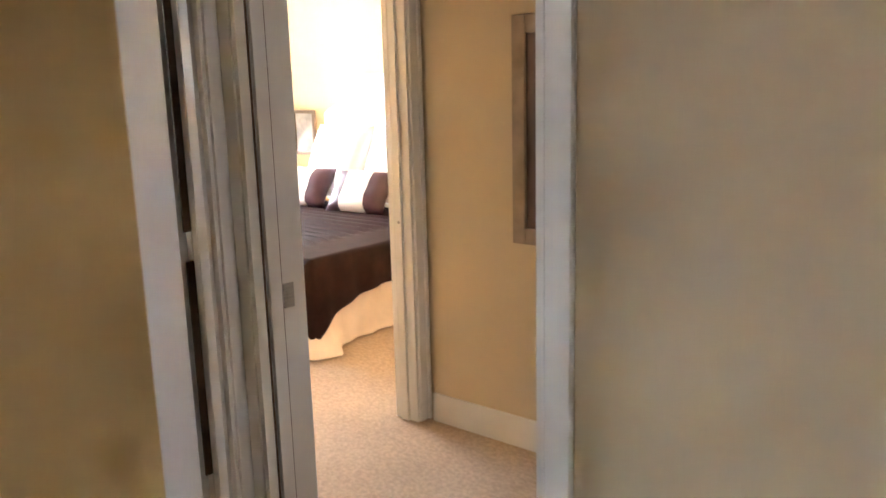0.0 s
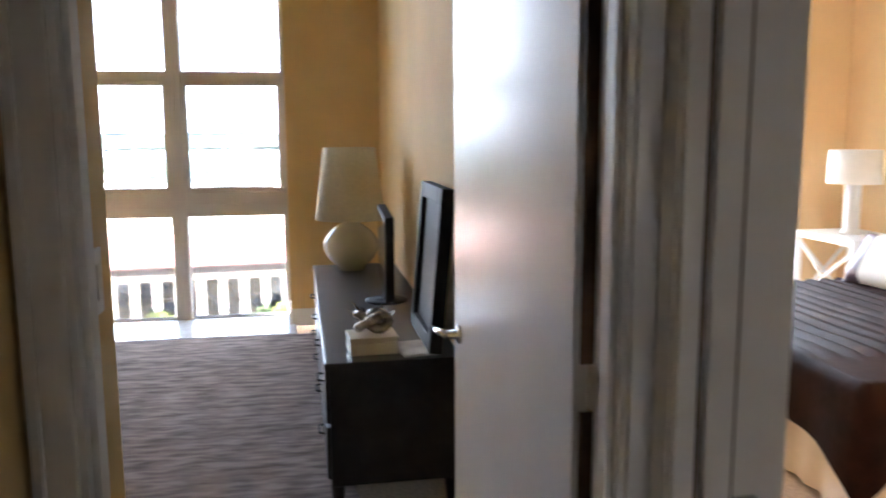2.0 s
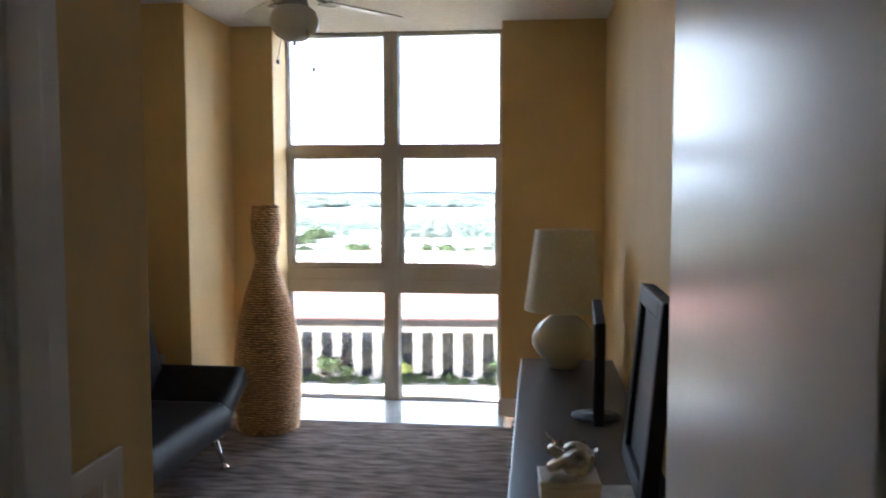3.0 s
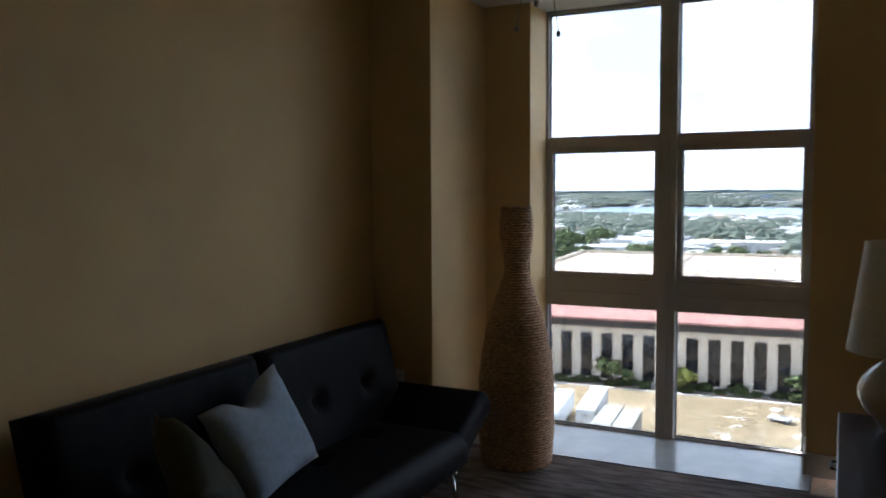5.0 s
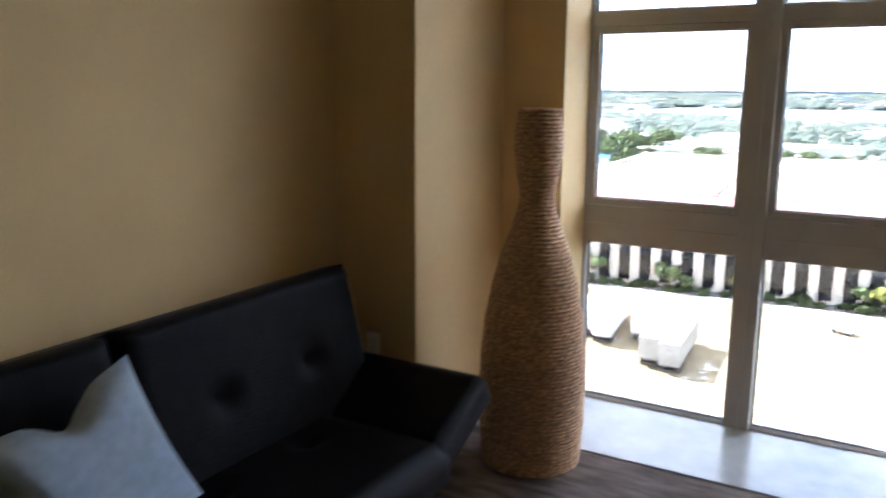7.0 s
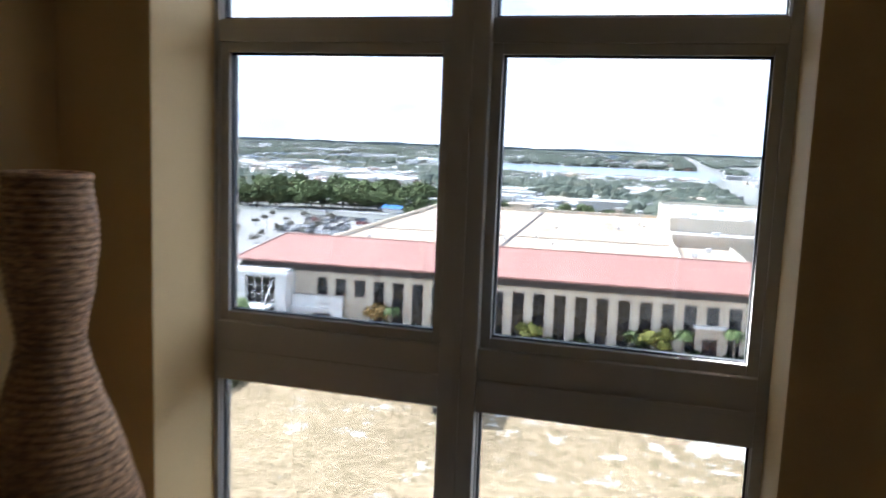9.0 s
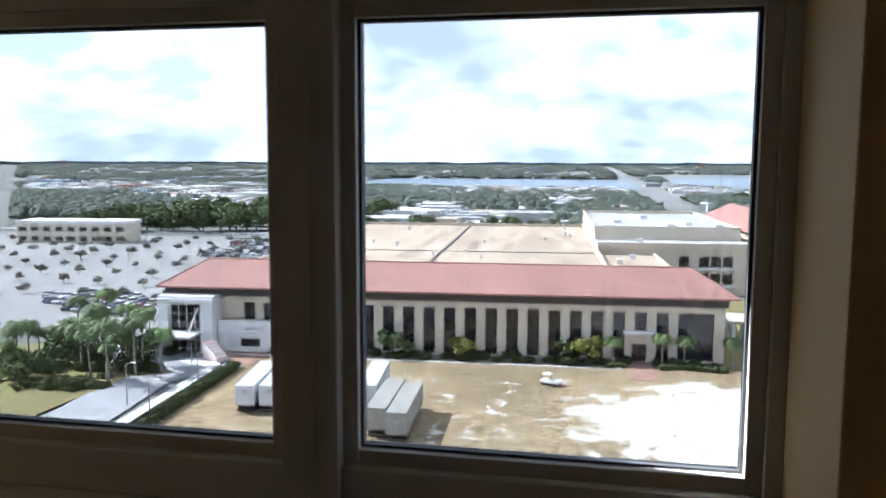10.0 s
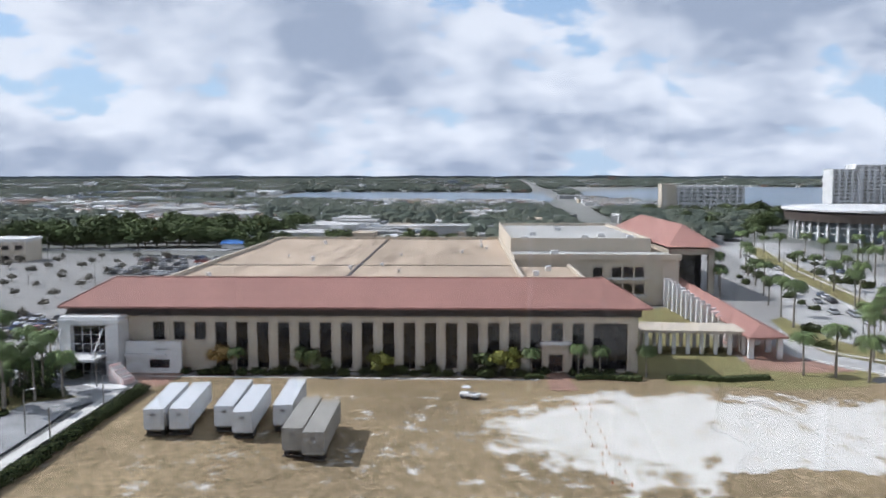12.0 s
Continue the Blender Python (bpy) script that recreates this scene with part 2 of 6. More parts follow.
def add_lathe(bm, prof, n=32, c=(0, 0, 0), close=True, ripple=0.0):
    c = Vector(c)
    rings = []
    for i, (r, z) in enumerate(prof):
        ring = []
        for k in range(n):
            a = 2 * math.pi * k / n
            rr = r * (1 + ripple * math.sin(k * 7.3 + i * 2.1))
            ring.append(bm.verts.new(c + Vector((rr * math.cos(a), rr * math.sin(a), z))))
        rings.append(ring)
    for q, s in zip(rings, rings[1:]):
        for k in range(n):
            bm.faces.new((q[k], q[(k + 1) % n], s[(k + 1) % n], s[k]))
    if close:
        if prof[0][0] > 1e-4:
            bm.faces.new(list(reversed(rings[0])))
        if prof[-1][0] > 1e-4:
            bm.faces.new(rings[-1])
    return [v for r in rings for v in r]


def add_poly(bm, pts, z0, z1):
    """A prism on the plan polygon pts."""
    a = [bm.verts.new((x, y, z0)) for x, y in pts]
    b = [bm.verts.new((x, y, z1)) for x, y in pts]
    bm.faces.new(list(reversed(a)))
    bm.faces.new(b)
    for i in range(len(pts)):
        j = (i + 1) % len(pts)
        bm.faces.new((a[i], a[j], b[j], b[i]))


def mesh_of(name, bm, material, smooth=False):
    bmesh.ops.recalc_face_normals(bm, faces=bm.faces)
    me = bpy.data.meshes.new(name)
    bm.to_mesh(me)
    bm.free()
    if material:
        me.materials.append(material)
    if smooth:
        me.polygons.foreach_set("use_smooth", [True] * len(me.polygons))
        me.update()
    return me


def part(name, bm, material, parent, label="", smooth=False):
    ob = new(name, mesh_of(name, bm, material, smooth))
    ob.parent = parent
    return tagged(ob, label)


def piece(name, me, parent, m=None):
    ob = new(name, me)
    ob.parent = parent
    if m is not None:
        ob.matrix_basis = m
    return ob


def thing(name, label, category, at=(0, 0, 0), group="", turn=0.0):
    ob = new(name)
    ob.empty_display_size = 0.1
    ob.matrix_basis = pose(*at, 0, 0, turn)
    return tagged(ob, label, category, group)


def solid(name, bm, material, label="", category="", kind="structure", smooth=False):
    ob = new(name, mesh_of(name, bm, material, smooth))
    return tagged(ob, label, category, kind=kind)


def wall_x(bm, x0, x1, y0, y1, z0, z1, holes=()):
    """A wall along x; holes are (xa, xb, za, zb), apart from one another in x."""
    x = x0
    for xa, xb, za, zb in sorted(holes):
        add_box(bm, x, y0, z0, xa, y1, z1)
        if za > z0:
            add_box(bm, xa, y0, z0, xb, y1, za)
        if zb < z1:
            add_box(bm, xa, y0, zb, xb, y1, z1)
        x = xb
    add_box(bm, x, y0, z0, x1, y1, z1)


def wall_y(bm, x0, x1, y0, y1, z0, z1, holes=()):
    y = y0
    for ya, yb, za, zb in sorted(holes):
        add_box(bm, x0, y, z0, x1, ya, z1)
        if za > z0:
            add_box(bm, x0, ya, z0, x1, yb, za)
        if zb < z1:
            add_box(bm, x0, ya, zb, x1, yb, z1)
        y = yb
    add_box(bm, x0, y, z0, x1, y1, z1)


# ---- the flat: den, hall, vestibule, bedroom ----
CEIL = 2.82
DOOR_H = 2.06
B = bmesh.new
bm = B(); add_box(bm, -6.5, -4.4, -0.30, 5.6, 4.33, -0.012)
add_box(bm, -1.7, 4.331, -0.30, 5.6, 5.06, -0.062)
solid("floor", bm, M_CARPET, "peach beige cut-pile carpet over the whole flat", "floor")
bm = B(); add_box(bm, -1.03, 4.335, -0.06, 0.99, 5.06, 0.004, 0.004)
solid("window_ledge", bm, M_LEDGE, "pale grey polished stone ledge below the den window", "ledge")
bm = B(); add_box(bm, -6.5, -4.4, CEIL, 5.6, 5.06, CEIL + 0.25)
solid("ceiling", bm, M_CEIL, "off-white lightly textured ceiling", "ceiling")

# den walls
bm = B(); add_box(bm, -1.62, -0.38, 0, -1.43, 5.06, CEIL)
solid("wall_west", bm, M_DEN, "mustard yellow painted den wall behind the sofa", "wall")
bm = B(); add_box(bm, -1.429, 3.85, 0, -1.03, 5.06, CEIL, 0.006)
solid("wall_pillar", bm, M_DEN, "mustard yellow painted corner column in the den", "wall")
bm = B(); add_box(bm, -1.028, 4.64, 0, -0.715, 5.06, CEIL, 0.004)
solid("wall_north_1", bm, M_DEN, "mustard yellow painted wall beside the den window", "wall")
bm = B(); add_box(bm, 0.955, 4.64, 0, 1.678, 5.06, CEIL, 0.004)
solid("wall_north_2", bm, M_DEN, "mustard yellow painted wall beside the den window", "wall")
bm = B(); add_box(bm, 1.68, -0.50, 0, 1.815, 5.06, CEIL)
solid("wall_east", bm, M_DEN, "mustard yellow painted den wall behind the dresser", "wall")
bm = B(); wall_x(bm, -1.62, 0.56, -0.22, -0.135, 0, CEIL)
add_box(bm, 0.561, -0.379, 0, 0.685, -0.135, CEIL, 0.004)
solid("wall_closet", bm, M_DEN, "mustard yellow painted wall return inside the den door", "wall")
# hall side of the den wall, with the door opening
bm = B(); wall_x(bm, 0.40, 1.634, -0.50, -0.38, 0, CEIL, [(0.697, 1.584, 0, DOOR_H)])
solid("wall_hall_north", bm, M_HALL, "beige painted hall wall with the den doorway", "wall")
# partition between hall and vestibule
bm = B(); wall_y(bm, 1.635, 1.80, -4.4, -0.50, 0, CEIL, [(-1.605, -0.575, 0, DOOR_H)])
solid("wall_hall_east", bm, M_HALL, "beige painted hall wall with the doorway to the bedroom suite", "wall")
# takes the den's mustard colour instead of the hall beige
bm = B(); add_box(bm, -6.5, -1.60, 0, 0.695, -1.48, CEIL, 0.004); add_box(bm, 0.50, -1.48, 0, 0.63, -0.50, CEIL)
solid("wall_hall_west", bm, M_DEN, "mustard coloured hall wall ending in a corner", "wall")
# unseen floor layer, added dark so less light bounces onto the hall walls
bm = B(); add_box(bm, -6.499, -4.399, -0.011, 1.615, -1.601, -0.005); add_box(bm, 0.70, -1.60, -0.011, 1.615, -0.52, -0.005)
solid("floor_hall", bm, M_LOWBOUNCE, "unseen hall floor made dark to cut bounced light", "floor")
# unseen end wall; its opening is added and placed to light the hall
bm = B(); wall_y(bm, -6.7, -6.5, -4.4, -1.48, 0, CEIL, [(-2.55, -1.85, 1.12, 1.92)])
solid("wall_hall_far", bm, M_HALL, "beige painted unseen wall with an added window opening", "wall")
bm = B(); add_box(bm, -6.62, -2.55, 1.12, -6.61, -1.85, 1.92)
solid("unseen_hall_window", bm, M_GLASS, "added unseen tinted window that lights the hall", "window")
bm = B(); wall_x(bm, -6.7, 1.80, -4.6, -4.401, 0, CEIL)
solid("wall_south", bm, M_HALL, "plain beige painted hall wall", "wall")
# vestibule and bedroom
bm = B(); add_box(bm, 2.86, -2.6, 0, 3.0, -0.20, CEIL)
solid("wall_vestibule_east", bm, M_HALL, "tan painted vestibule wall with a framed panel", "wall")
bm = B(); add_box(bm, 1.80, -2.75, 0, 3.0, -2.6, CEIL)
solid("wall_vestibule_south", bm, M_HALL, "tan painted vestibule end wall", "wall")
bm = B(); wall_x(bm, 1.815, 5.5, -0.20, -0.08, 0, CEIL, [(1.86, 2.79, 0, DOOR_H)])
solid("wall_bedroom_south", bm, M_BED, "orange yellow painted bedroom wall with the doorway", "wall")
bm = B(); add_box(bm, 5.30, -0.08, 0, 5.50, 5.06, CEIL)
solid("wall_bedroom_east", bm, M_BED, "warm orange yellow painted wall behind the bed", "wall")
bm = B(); add_box(bm, 4.87, 4.05, 0, 5.299, 5.0, CEIL, 0.005)
solid("wall_bedroom_pillar", bm, M_BED, "warm orange painted corner column in the bedroom", "wall")
bm = B(); add_box(bm, 1.815, 4.38, 0, 2.6, 5.0, CEIL)
solid("wall_bedroom_north", bm, M_BED, "warm orange painted wall beside the bedroom window", "wall")


def casing(name, bm, label):
    return solid(name, bm, M_TRIM, label, "trim")


# den door frame: jambs, stop and casing on both sides
bm = B()
for x, s in ((0.697, 1), (1.584, -1)):
    add_box(bm, x, -0.503, 0, x + 0.018 * s, -0.377, DOOR_H, 0.002)
    add_box(bm, x + 0.018 * s, -0.475, 0, x + 0.030 * s, -0.425, DOOR_H - 0.018, 0.002)
add_box(bm, 0.715, -0.503, DOOR_H - 0.018, 1.566, -0.377, DOOR_H, 0.002)
casing("door_frame_1", bm, "white painted jambs of the den doorway")
bm = B()
for y, s in ((-0.50, -1), (-0.38, 1)):
    for x0, x1 in ((0.640, 0.704), (1.576, 1.632)):
        if y > -0.4 and x0 > 1:
            x1 = 1.65
        add_box(bm, x0, min(y, y + 0.016 * s), 0, x1, max(y, y + 0.016 * s), DOOR_H + 0.06, 0.004)
        if x0 < 1:
            add_box(bm, x0, min(y, y + 0.024 * s), 0, x0 + 0.02, max(y, y + 0.024 * s), DOOR_H + 0.06, 0.005)
    add_box(bm, 0.705, min(y, y + 0.016 * s), DOOR_H, 1.575, max(y, y + 0.016 * s), DOOR_H + 0.06, 0.004)
casing("door_casing_1", bm, "white painted profiled casing round the den doorway")
# suite doorway in the hall partition
bm = B()
for y, s in ((-0.575, -1), (-1.605, 1)):
    add_box(bm, 1.620, min(y, y + 0.020 * s), 0, 1.815, max(y, y + 0.020 * s), DOOR_H, 0.002)
    add_box(bm, 1.665, min(y + 0.020 * s, y + 0.034 * s), 0, 1.712, max(y + 0.020 * s, y + 0.034 * s), DOOR_H - 0.02, 0.002)
add_box(bm, 1.620, -1.585, DOOR_H - 0.02, 1.815, -0.595, DOOR_H, 0.002)
casing("door_frame_2", bm, "white painted jambs of the bedroom suite doorway")
bm = B()
for x0, x1 in ((1.617, 1.633), (1.802, 1.818)):
    add_box(bm, x0, -1.676, 0, x1, -1.608, DOOR_H + 0.06, 0.004)
    add_box(bm, x0, -0.572, 0, x1, -0.518, DOOR_H + 0.06, 0.004)
    add_box(bm, x0, -1.607, DOOR_H, x1, -0.573, DOOR_H + 0.06, 0.004)
add_box(bm, 1.609, -1.676, 0, 1.617, -1.656, DOOR_H + 0.06, 0.003)
casing("door_casing_2", bm, "white painted profiled casing round the suite doorway")
# bedroom doorway
bm = B()
for x, s in ((1.86, 1), (2.79, -1)):
    add_box(bm, x, -0.205, 0, x + 0.02 * s, -0.075, DOOR_H, 0.002)
    add_box(bm, x + 0.02 * s, -0.155, 0, x + 0.032 * s, -0.115, DOOR_H - 0.02, 0.002)
add_box(bm, 1.88, -0.205, DOOR_H - 0.02, 2.77, -0.075, DOOR_H, 0.002)
casing("door_frame_3", bm, "white painted jambs of the bedroom doorway")
bm = B()
add_box(bm, 2.782, -0.218, 0, 2.846, -0.202, DOOR_H + 0.07, 0.004)
add_box(bm, 2.826, -0.228, 0, 2.846, -0.218, DOOR_H + 0.07, 0.004)
add_box(bm, 1.82, -0.218, 0, 1.865, -0.202, DOOR_H + 0.07, 0.004)
add_box(bm, 1.866, -0.218, DOOR_H, 2.781, -0.202, DOOR_H + 0.07, 0.004)
casing("door_casing_3", bm, "white painted profiled casing round the bedroom doorway")

# baseboards


def board(name, boxes):
    bm = B()
    for x0, y0, x1, y1 in boxes:
        add_box(bm, x0, y0, -0.012, x1, y1, 0.125, 0.005)
    return solid(name, bm, M_TRIM, "white painted wooden baseboard", "baseboard")


board("baseboard_1", [(2.844, -2.6, 2.859, -0.232)])
board("baseboard_2", [(1.664, -0.36, 1.679, 4.638)])
board("baseboard_3", [(-1.429, 0.0, -1.414, 3.849), (-1.414, 3.834, -1.032, 3.849), (-1.029, 3.849, -1.014, 4.32)])
board("baseboard_4", [(0.957, 4.624, 1.662, 4.639), (0.940, 4.60, 0.954, 4.99)])
board("baseboard_5", [(1.620, -4.4, 1.634, -1.679)])
board("baseboard_6", [(2.800, -0.079, 5.285, -0.064), (5.285, -0.064, 5.299, 4.04)])

# den window: aluminium grid with six panes
WY0, WY1 = 4.955, 5.035


def den_window():
    win = thing("window_1", "floor-to-ceiling den window with a taupe aluminium grid", "window")
    tagged(win, kind="structure")
    y0, y1 = WY0, WY1
    bm = B(); add_box(bm, -0.745, y0, 0.004, -0.70, y1, 2.82, 0.003); part("frame_jamb", bm, M_FRAME, win)
    bm = B(); add_box(bm, 0.925, y0, 0.004, 0.957, y1, 2.82, 0.003); part("frame_jamb", bm, M_FRAME, win)
    bm = B(); add_box(bm, 0.045, y0 - 0.02, 0.004, 0.160, y1, 2.82, 0.004)
    add_box(bm, 0.092, y0 - 0.026, 0.004, 0.112, y0 - 0.02, 2.82, 0.002); part("mullion", bm, M_FRAME, win)
    for a, b in ((-0.70, 0.045), (0.160, 0.925)):
        bm = B(); add_box(bm, a, y0 - 0.01, 0.845, b, y1, 1.035, 0.003); add_box(bm, a, y0 - 0.016, 0.93, b, y0 - 0.01, 0.945, 0.002)
        part("transom", bm, M_FRAME, win)
        bm = B(); add_box(bm, a, y0, 1.905, b, y1, 1.972, 0.003); part("transom", bm, M_FRAME, win)
        bm = B(); add_box(bm, a, y0, 0.004, b, y1, 0.012, 0.001); part("sill_rail", bm, M_FRAME, win)
        bm = B(); add_box(bm, a, y0, 2.80, b, y1, 2.82, 0.001); part("head_rail", bm, M_FRAME, win)
    for (a, b) in ((-0.70, 0.045), (0.160, 0.925)):
        for k, (za, zb) in enumerate(((0.012, 0.845), (1.035, 1.905), (1.972, 2.80))):
            sash = 0.030 if k == 1 else 0.004
            bm = B()
            ya, yb = y0 + 0.012, y1 - 0.012
            add_box(bm, a, ya, za, a + sash, yb, zb, 0.002)
            add_box(bm, b - sash, ya, za, b, yb, zb, 0.002)
            add_box(bm, a + sash, ya, za, b - sash, yb, za + sash, 0.002)
            add_box(bm, a + sash, ya, zb - sash, b - sash, yb, zb, 0.002)
            fr = part("sash", bm, M_FRAME, win)
            bm = B()
            g = 0.006
            ia, ib, ja, jb = a + sash, b - sash, za + sash, zb - sash
            for q in ((ia, ja, ia + g, jb), (ib - g, ja, ib, jb), (ia + g, ja, ib - g, ja + g), (ia + g, jb - g, ib - g, jb)):
                add_box(bm, q[0], 4.985, q[1], q[2], 5.005, q[3])
            part("gasket", bm, M_GASKET, fr, "black rubber gasket")
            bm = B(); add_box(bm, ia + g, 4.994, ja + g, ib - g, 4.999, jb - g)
            p = part("pane", bm, M_GLASS, fr, "glass pane tinted dark to dim the view out")
            # no shadow: full daylight comes in despite the dark tint
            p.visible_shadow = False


den_window()


def bedroom_window():
    win = thing("window_2", "tall bedroom window with a taupe aluminium grid", "window")
    tagged(win, kind="structure")
    y0, y1 = 4.40, 4.47
    xs = (2.6, 3.36, 4.12, 4.87)
    for x in xs:
        bm = B(); add_box(bm, x - 0.03, y0, 0, x + 0.03, y1, 2.82, 0.003); part("mullion", bm, M_FRAME, win)
    for a, b in zip(xs, xs[1:]):
        for z0, z1 in ((0.0, 0.05), (0.845, 1.035), (1.90, 1.975), (2.77, 2.82)):
            bm = B(); add_box(bm, a + 0.03, y0, z0, b - 0.03, y1, z1, 0.003); part("transom", bm, M_FRAME, win)
        for z0, z1 in ((0.05, 0.845), (1.035, 1.90), (1.975, 2.77)):
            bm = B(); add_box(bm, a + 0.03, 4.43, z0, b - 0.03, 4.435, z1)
            part("pane", bm, M_GLASS, win, "glass pane tinted dark to dim the view out")


bedroom_window()


def door_leaf():
    """The den door, open flat towards the dresser wall; hinge line at (1.545, -0.385)."""
    d = thing("door_1", "white painted flush door standing open into the den", "door", (1.568, -0.365, 0), turn=94.7)
    tagged(d, kind="structure")
    W = 0.83
    bm = B(); add_box(bm, 0.012, 0.0, 0.012, W, 0.035, DOOR_H - 0.025, 0.002); part("leaf", bm, M_DOOR, d)
    bm = B()
    add_lathe(bm, [(0.0, 0), (0.027, 0.0), (0.027, 0.006), (0.022, 0.011), (0.012, 0.012), (0.012, 0.040), (0.0, 0.040)], 24)
    rose = Matrix.Translation((W - 0.065, 0.0349, 0.966)) @ pose(0, 0, 0, -90, 0, 0)
    bmesh.ops.transform(bm, matrix=rose, verts=bm.verts)
    lev = part("rosette", bm, M_CHROME, d, "chrome rosette", smooth=True)
    bm = B(); add_tube(bm, [(W - 0.065, 0.075, 0.966), (W - 0.03, 0.082, 0.966), (W - 0.0, 0.085, 0.963), (W + 0.045, 0.082, 0.960)], [0.011, 0.0115, 0.010, 0.008], 12)
    part("lever", bm, M_CHROME, d, "chrome lever handle", smooth=True)
    for z in (0.25, 1.055, 1.83):
        bm = B(); add_box(bm, -0.012, 0.0, z - 0.045, 0.012, 0.006, z + 0.045, 0.001)
        add_tube(bm, [(-0.004, -0.006, z - 0.048), (-0.004, -0.006, z + 0.048)], 0.006, 10)
        part("hinge", bm, M_TRIM, d, "painted butt hinge")
    return d


door_leaf()
# dark boxes that stand in for the shade in the hinge gap
bm = B()
for z0, z1 in ((0.03, 0.20), (0.30, 1.008), (1.10, 1.78), (1.88, 2.03)):
    add_box(bm, 1.539, -0.378, z0, 1.565, -0.372, z1)
solid("hinge_gap_shade", bm, M_GAPGASKET, "dark brown strips for the shade in the den door's hinge gap", "seal")
bm = B(); add_box(bm, 1.726, -0.5985, 0.852, 1.766, -0.5945, 0.930, 0.001); add_box(bm, 1.738, -0.6005, 0.876, 1.754, -0.5985, 0.905, 0.0005)
tagged(solid("strike_plate", bm, M_STEEL, "small steel strike plate let into the white jamb", "strike plate", kind="structure"))
bm = B()
add_box(bm, 1.655, -0.5985, 0, 1.661, -0.5945, DOOR_H - 0.03)
solid("door_gasket", bm, M_GAPGASKET, "dark gasket line along the white jamb", "seal")
bm = B(); add_box(bm, 1.716, -0.5985, 0, 1.722, -0.5945, DOOR_H - 0.03)
solid("door_gasket", bm, M_GAPGASKET, "dark gasket line along the white jamb", "seal")
bm = B(); add_lathe(bm, [(0.0, 0), (0.008, 0.0), (0.007, 0.012), (0.0, 0.013)], 12)
bmesh.ops.transform(bm, matrix=Matrix.Translation((2.769, -0.14, 0.925)) @ pose(0, 0, 0, 0, -90, 0), verts=bm.verts)
solid("door_stud", bm, M_STEEL, "small steel stud on the bedroom door jamb", "stud")


# ---- things in the den ----
def shaggy_rug():
    r = thing("rug", "grey-brown streaked shaggy rug on the den floor", "rug", (0, 0, -0.012))
    bm = B()
    nx, ny = 60, 90
    x0, x1, y0, y1 = -1.40, 1.25, 0.02, 4.325
    vs = [[bm.verts.new((x0 + (x1 - x0) * i / nx + 0.006 * math.sin(j * 2.3), y0 + (y1 - y0) * j / ny, 0.012 + 0.006 * noise.noise((i * 0.5, j * 1.7, 0)))) for i in range(nx + 1)] for j in range(ny + 1)]
    for j in range(ny):
        for i in range(nx):
            bm.faces.new((vs[j][i], vs[j][i + 1], vs[j + 1][i + 1], vs[j + 1][i]))
    part("rug_top", bm, M_RUG, r, smooth=True)
    bm = B(); add_box(bm, x0 + 0.01, y0 + 0.01, 0.0, x1 - 0.01, y1 - 0.01, 0.005); part("backing", bm, M_RUG, r)


shaggy_rug()


def cushion_mesh(w, d, t, puff=0.5, n=14, seed=0, chop=0.0):
    """A stuffed square cushion in the xy plane with drawn-out corners."""
    bm = B()
    grid = {}
    for s in (1, -1):
        for i in range(n + 1):
            for j in range(n + 1):
                u, v = 2 * i / n - 1, 2 * j / n - 1
                e = (1 - u ** 4) * (1 - v ** 4)
                if e < 1e-6 and s < 0:
                    grid[s, i, j] = grid[1, i, j]
                    continue
                x = u * w / 2 * (1 - 0.07 * (1 - v * v))
                y = v * d / 2 * (1 - 0.07 * (1 - u * u))
                if u < 0:
                    x += chop * math.exp(-(v / 0.28) ** 2) * u * u
                k = 1 + 0.18 * noise.noise((u * 1.7 + seed, v * 1.7, s))
                grid[s, i, j] = bm.verts.new((x, y, s * t / 2 * e ** puff * k))
    for s in (1, -1):
        for i in range(n):
            for j in range(n):
                q = [grid[s, i, j], grid[s, i + 1, j], grid[s, i + 1, j + 1], grid[s, i, j + 1]]
                bm.faces.new(q if s > 0 else q[::-1])
    return bm


def pad(bm, x0, y0, z0, x1, y1, z1, tufts=(), soft=0.05, n=30, m=None):
    """An upholstered pad, rounded, with tufts (u, v) pressed into its +z face."""
    vs = bmesh.ops.create_grid(bm, x_segments=n, y_segments=n, size=0.5)["verts"]
    top = {}
    for v in vs:
        u, w = v.co.x + 0.5, v.co.y + 0.5
        edge = min(u * (x1 - x0), (1 - u) * (x1 - x0), w * (y1 - y0), (1 - w) * (y1 - y0))
        e = min(1, edge / soft)
        dz = -(1 - math.sqrt(max(0, 1 - (1 - e) ** 2))) * min(soft, (z1 - z0) * 0.9)
        for tu, tv in tufts:
            r2 = ((u - tu) * (x1 - x0)) ** 2 + ((w - tv) * (y1 - y0)) ** 2
            dz -= 0.052 * math.exp(-r2 / 0.0020)
        v.co = Vector((x0 + u * (x1 - x0), y0 + w * (y1 - y0), z1 + dz))
    es = [e for e in {e for v in vs for e in v.link_edges} if e.is_boundary]
    ext = bmesh.ops.extrude_edge_only(bm, edges=es)["geom"]
    nv = [g for g in ext if isinstance(g, bmesh.types.BMVert)]
    for v in nv:
        v.co.z = z0
    bmesh.ops.contextual_create(bm, geom=[e for e in {e for v in nv for e in v.link_edges} if e.is_boundary])
    allv = vs + nv
    if m is not None:
        for v in allv:
            v.co = m @ v.co
    return allv


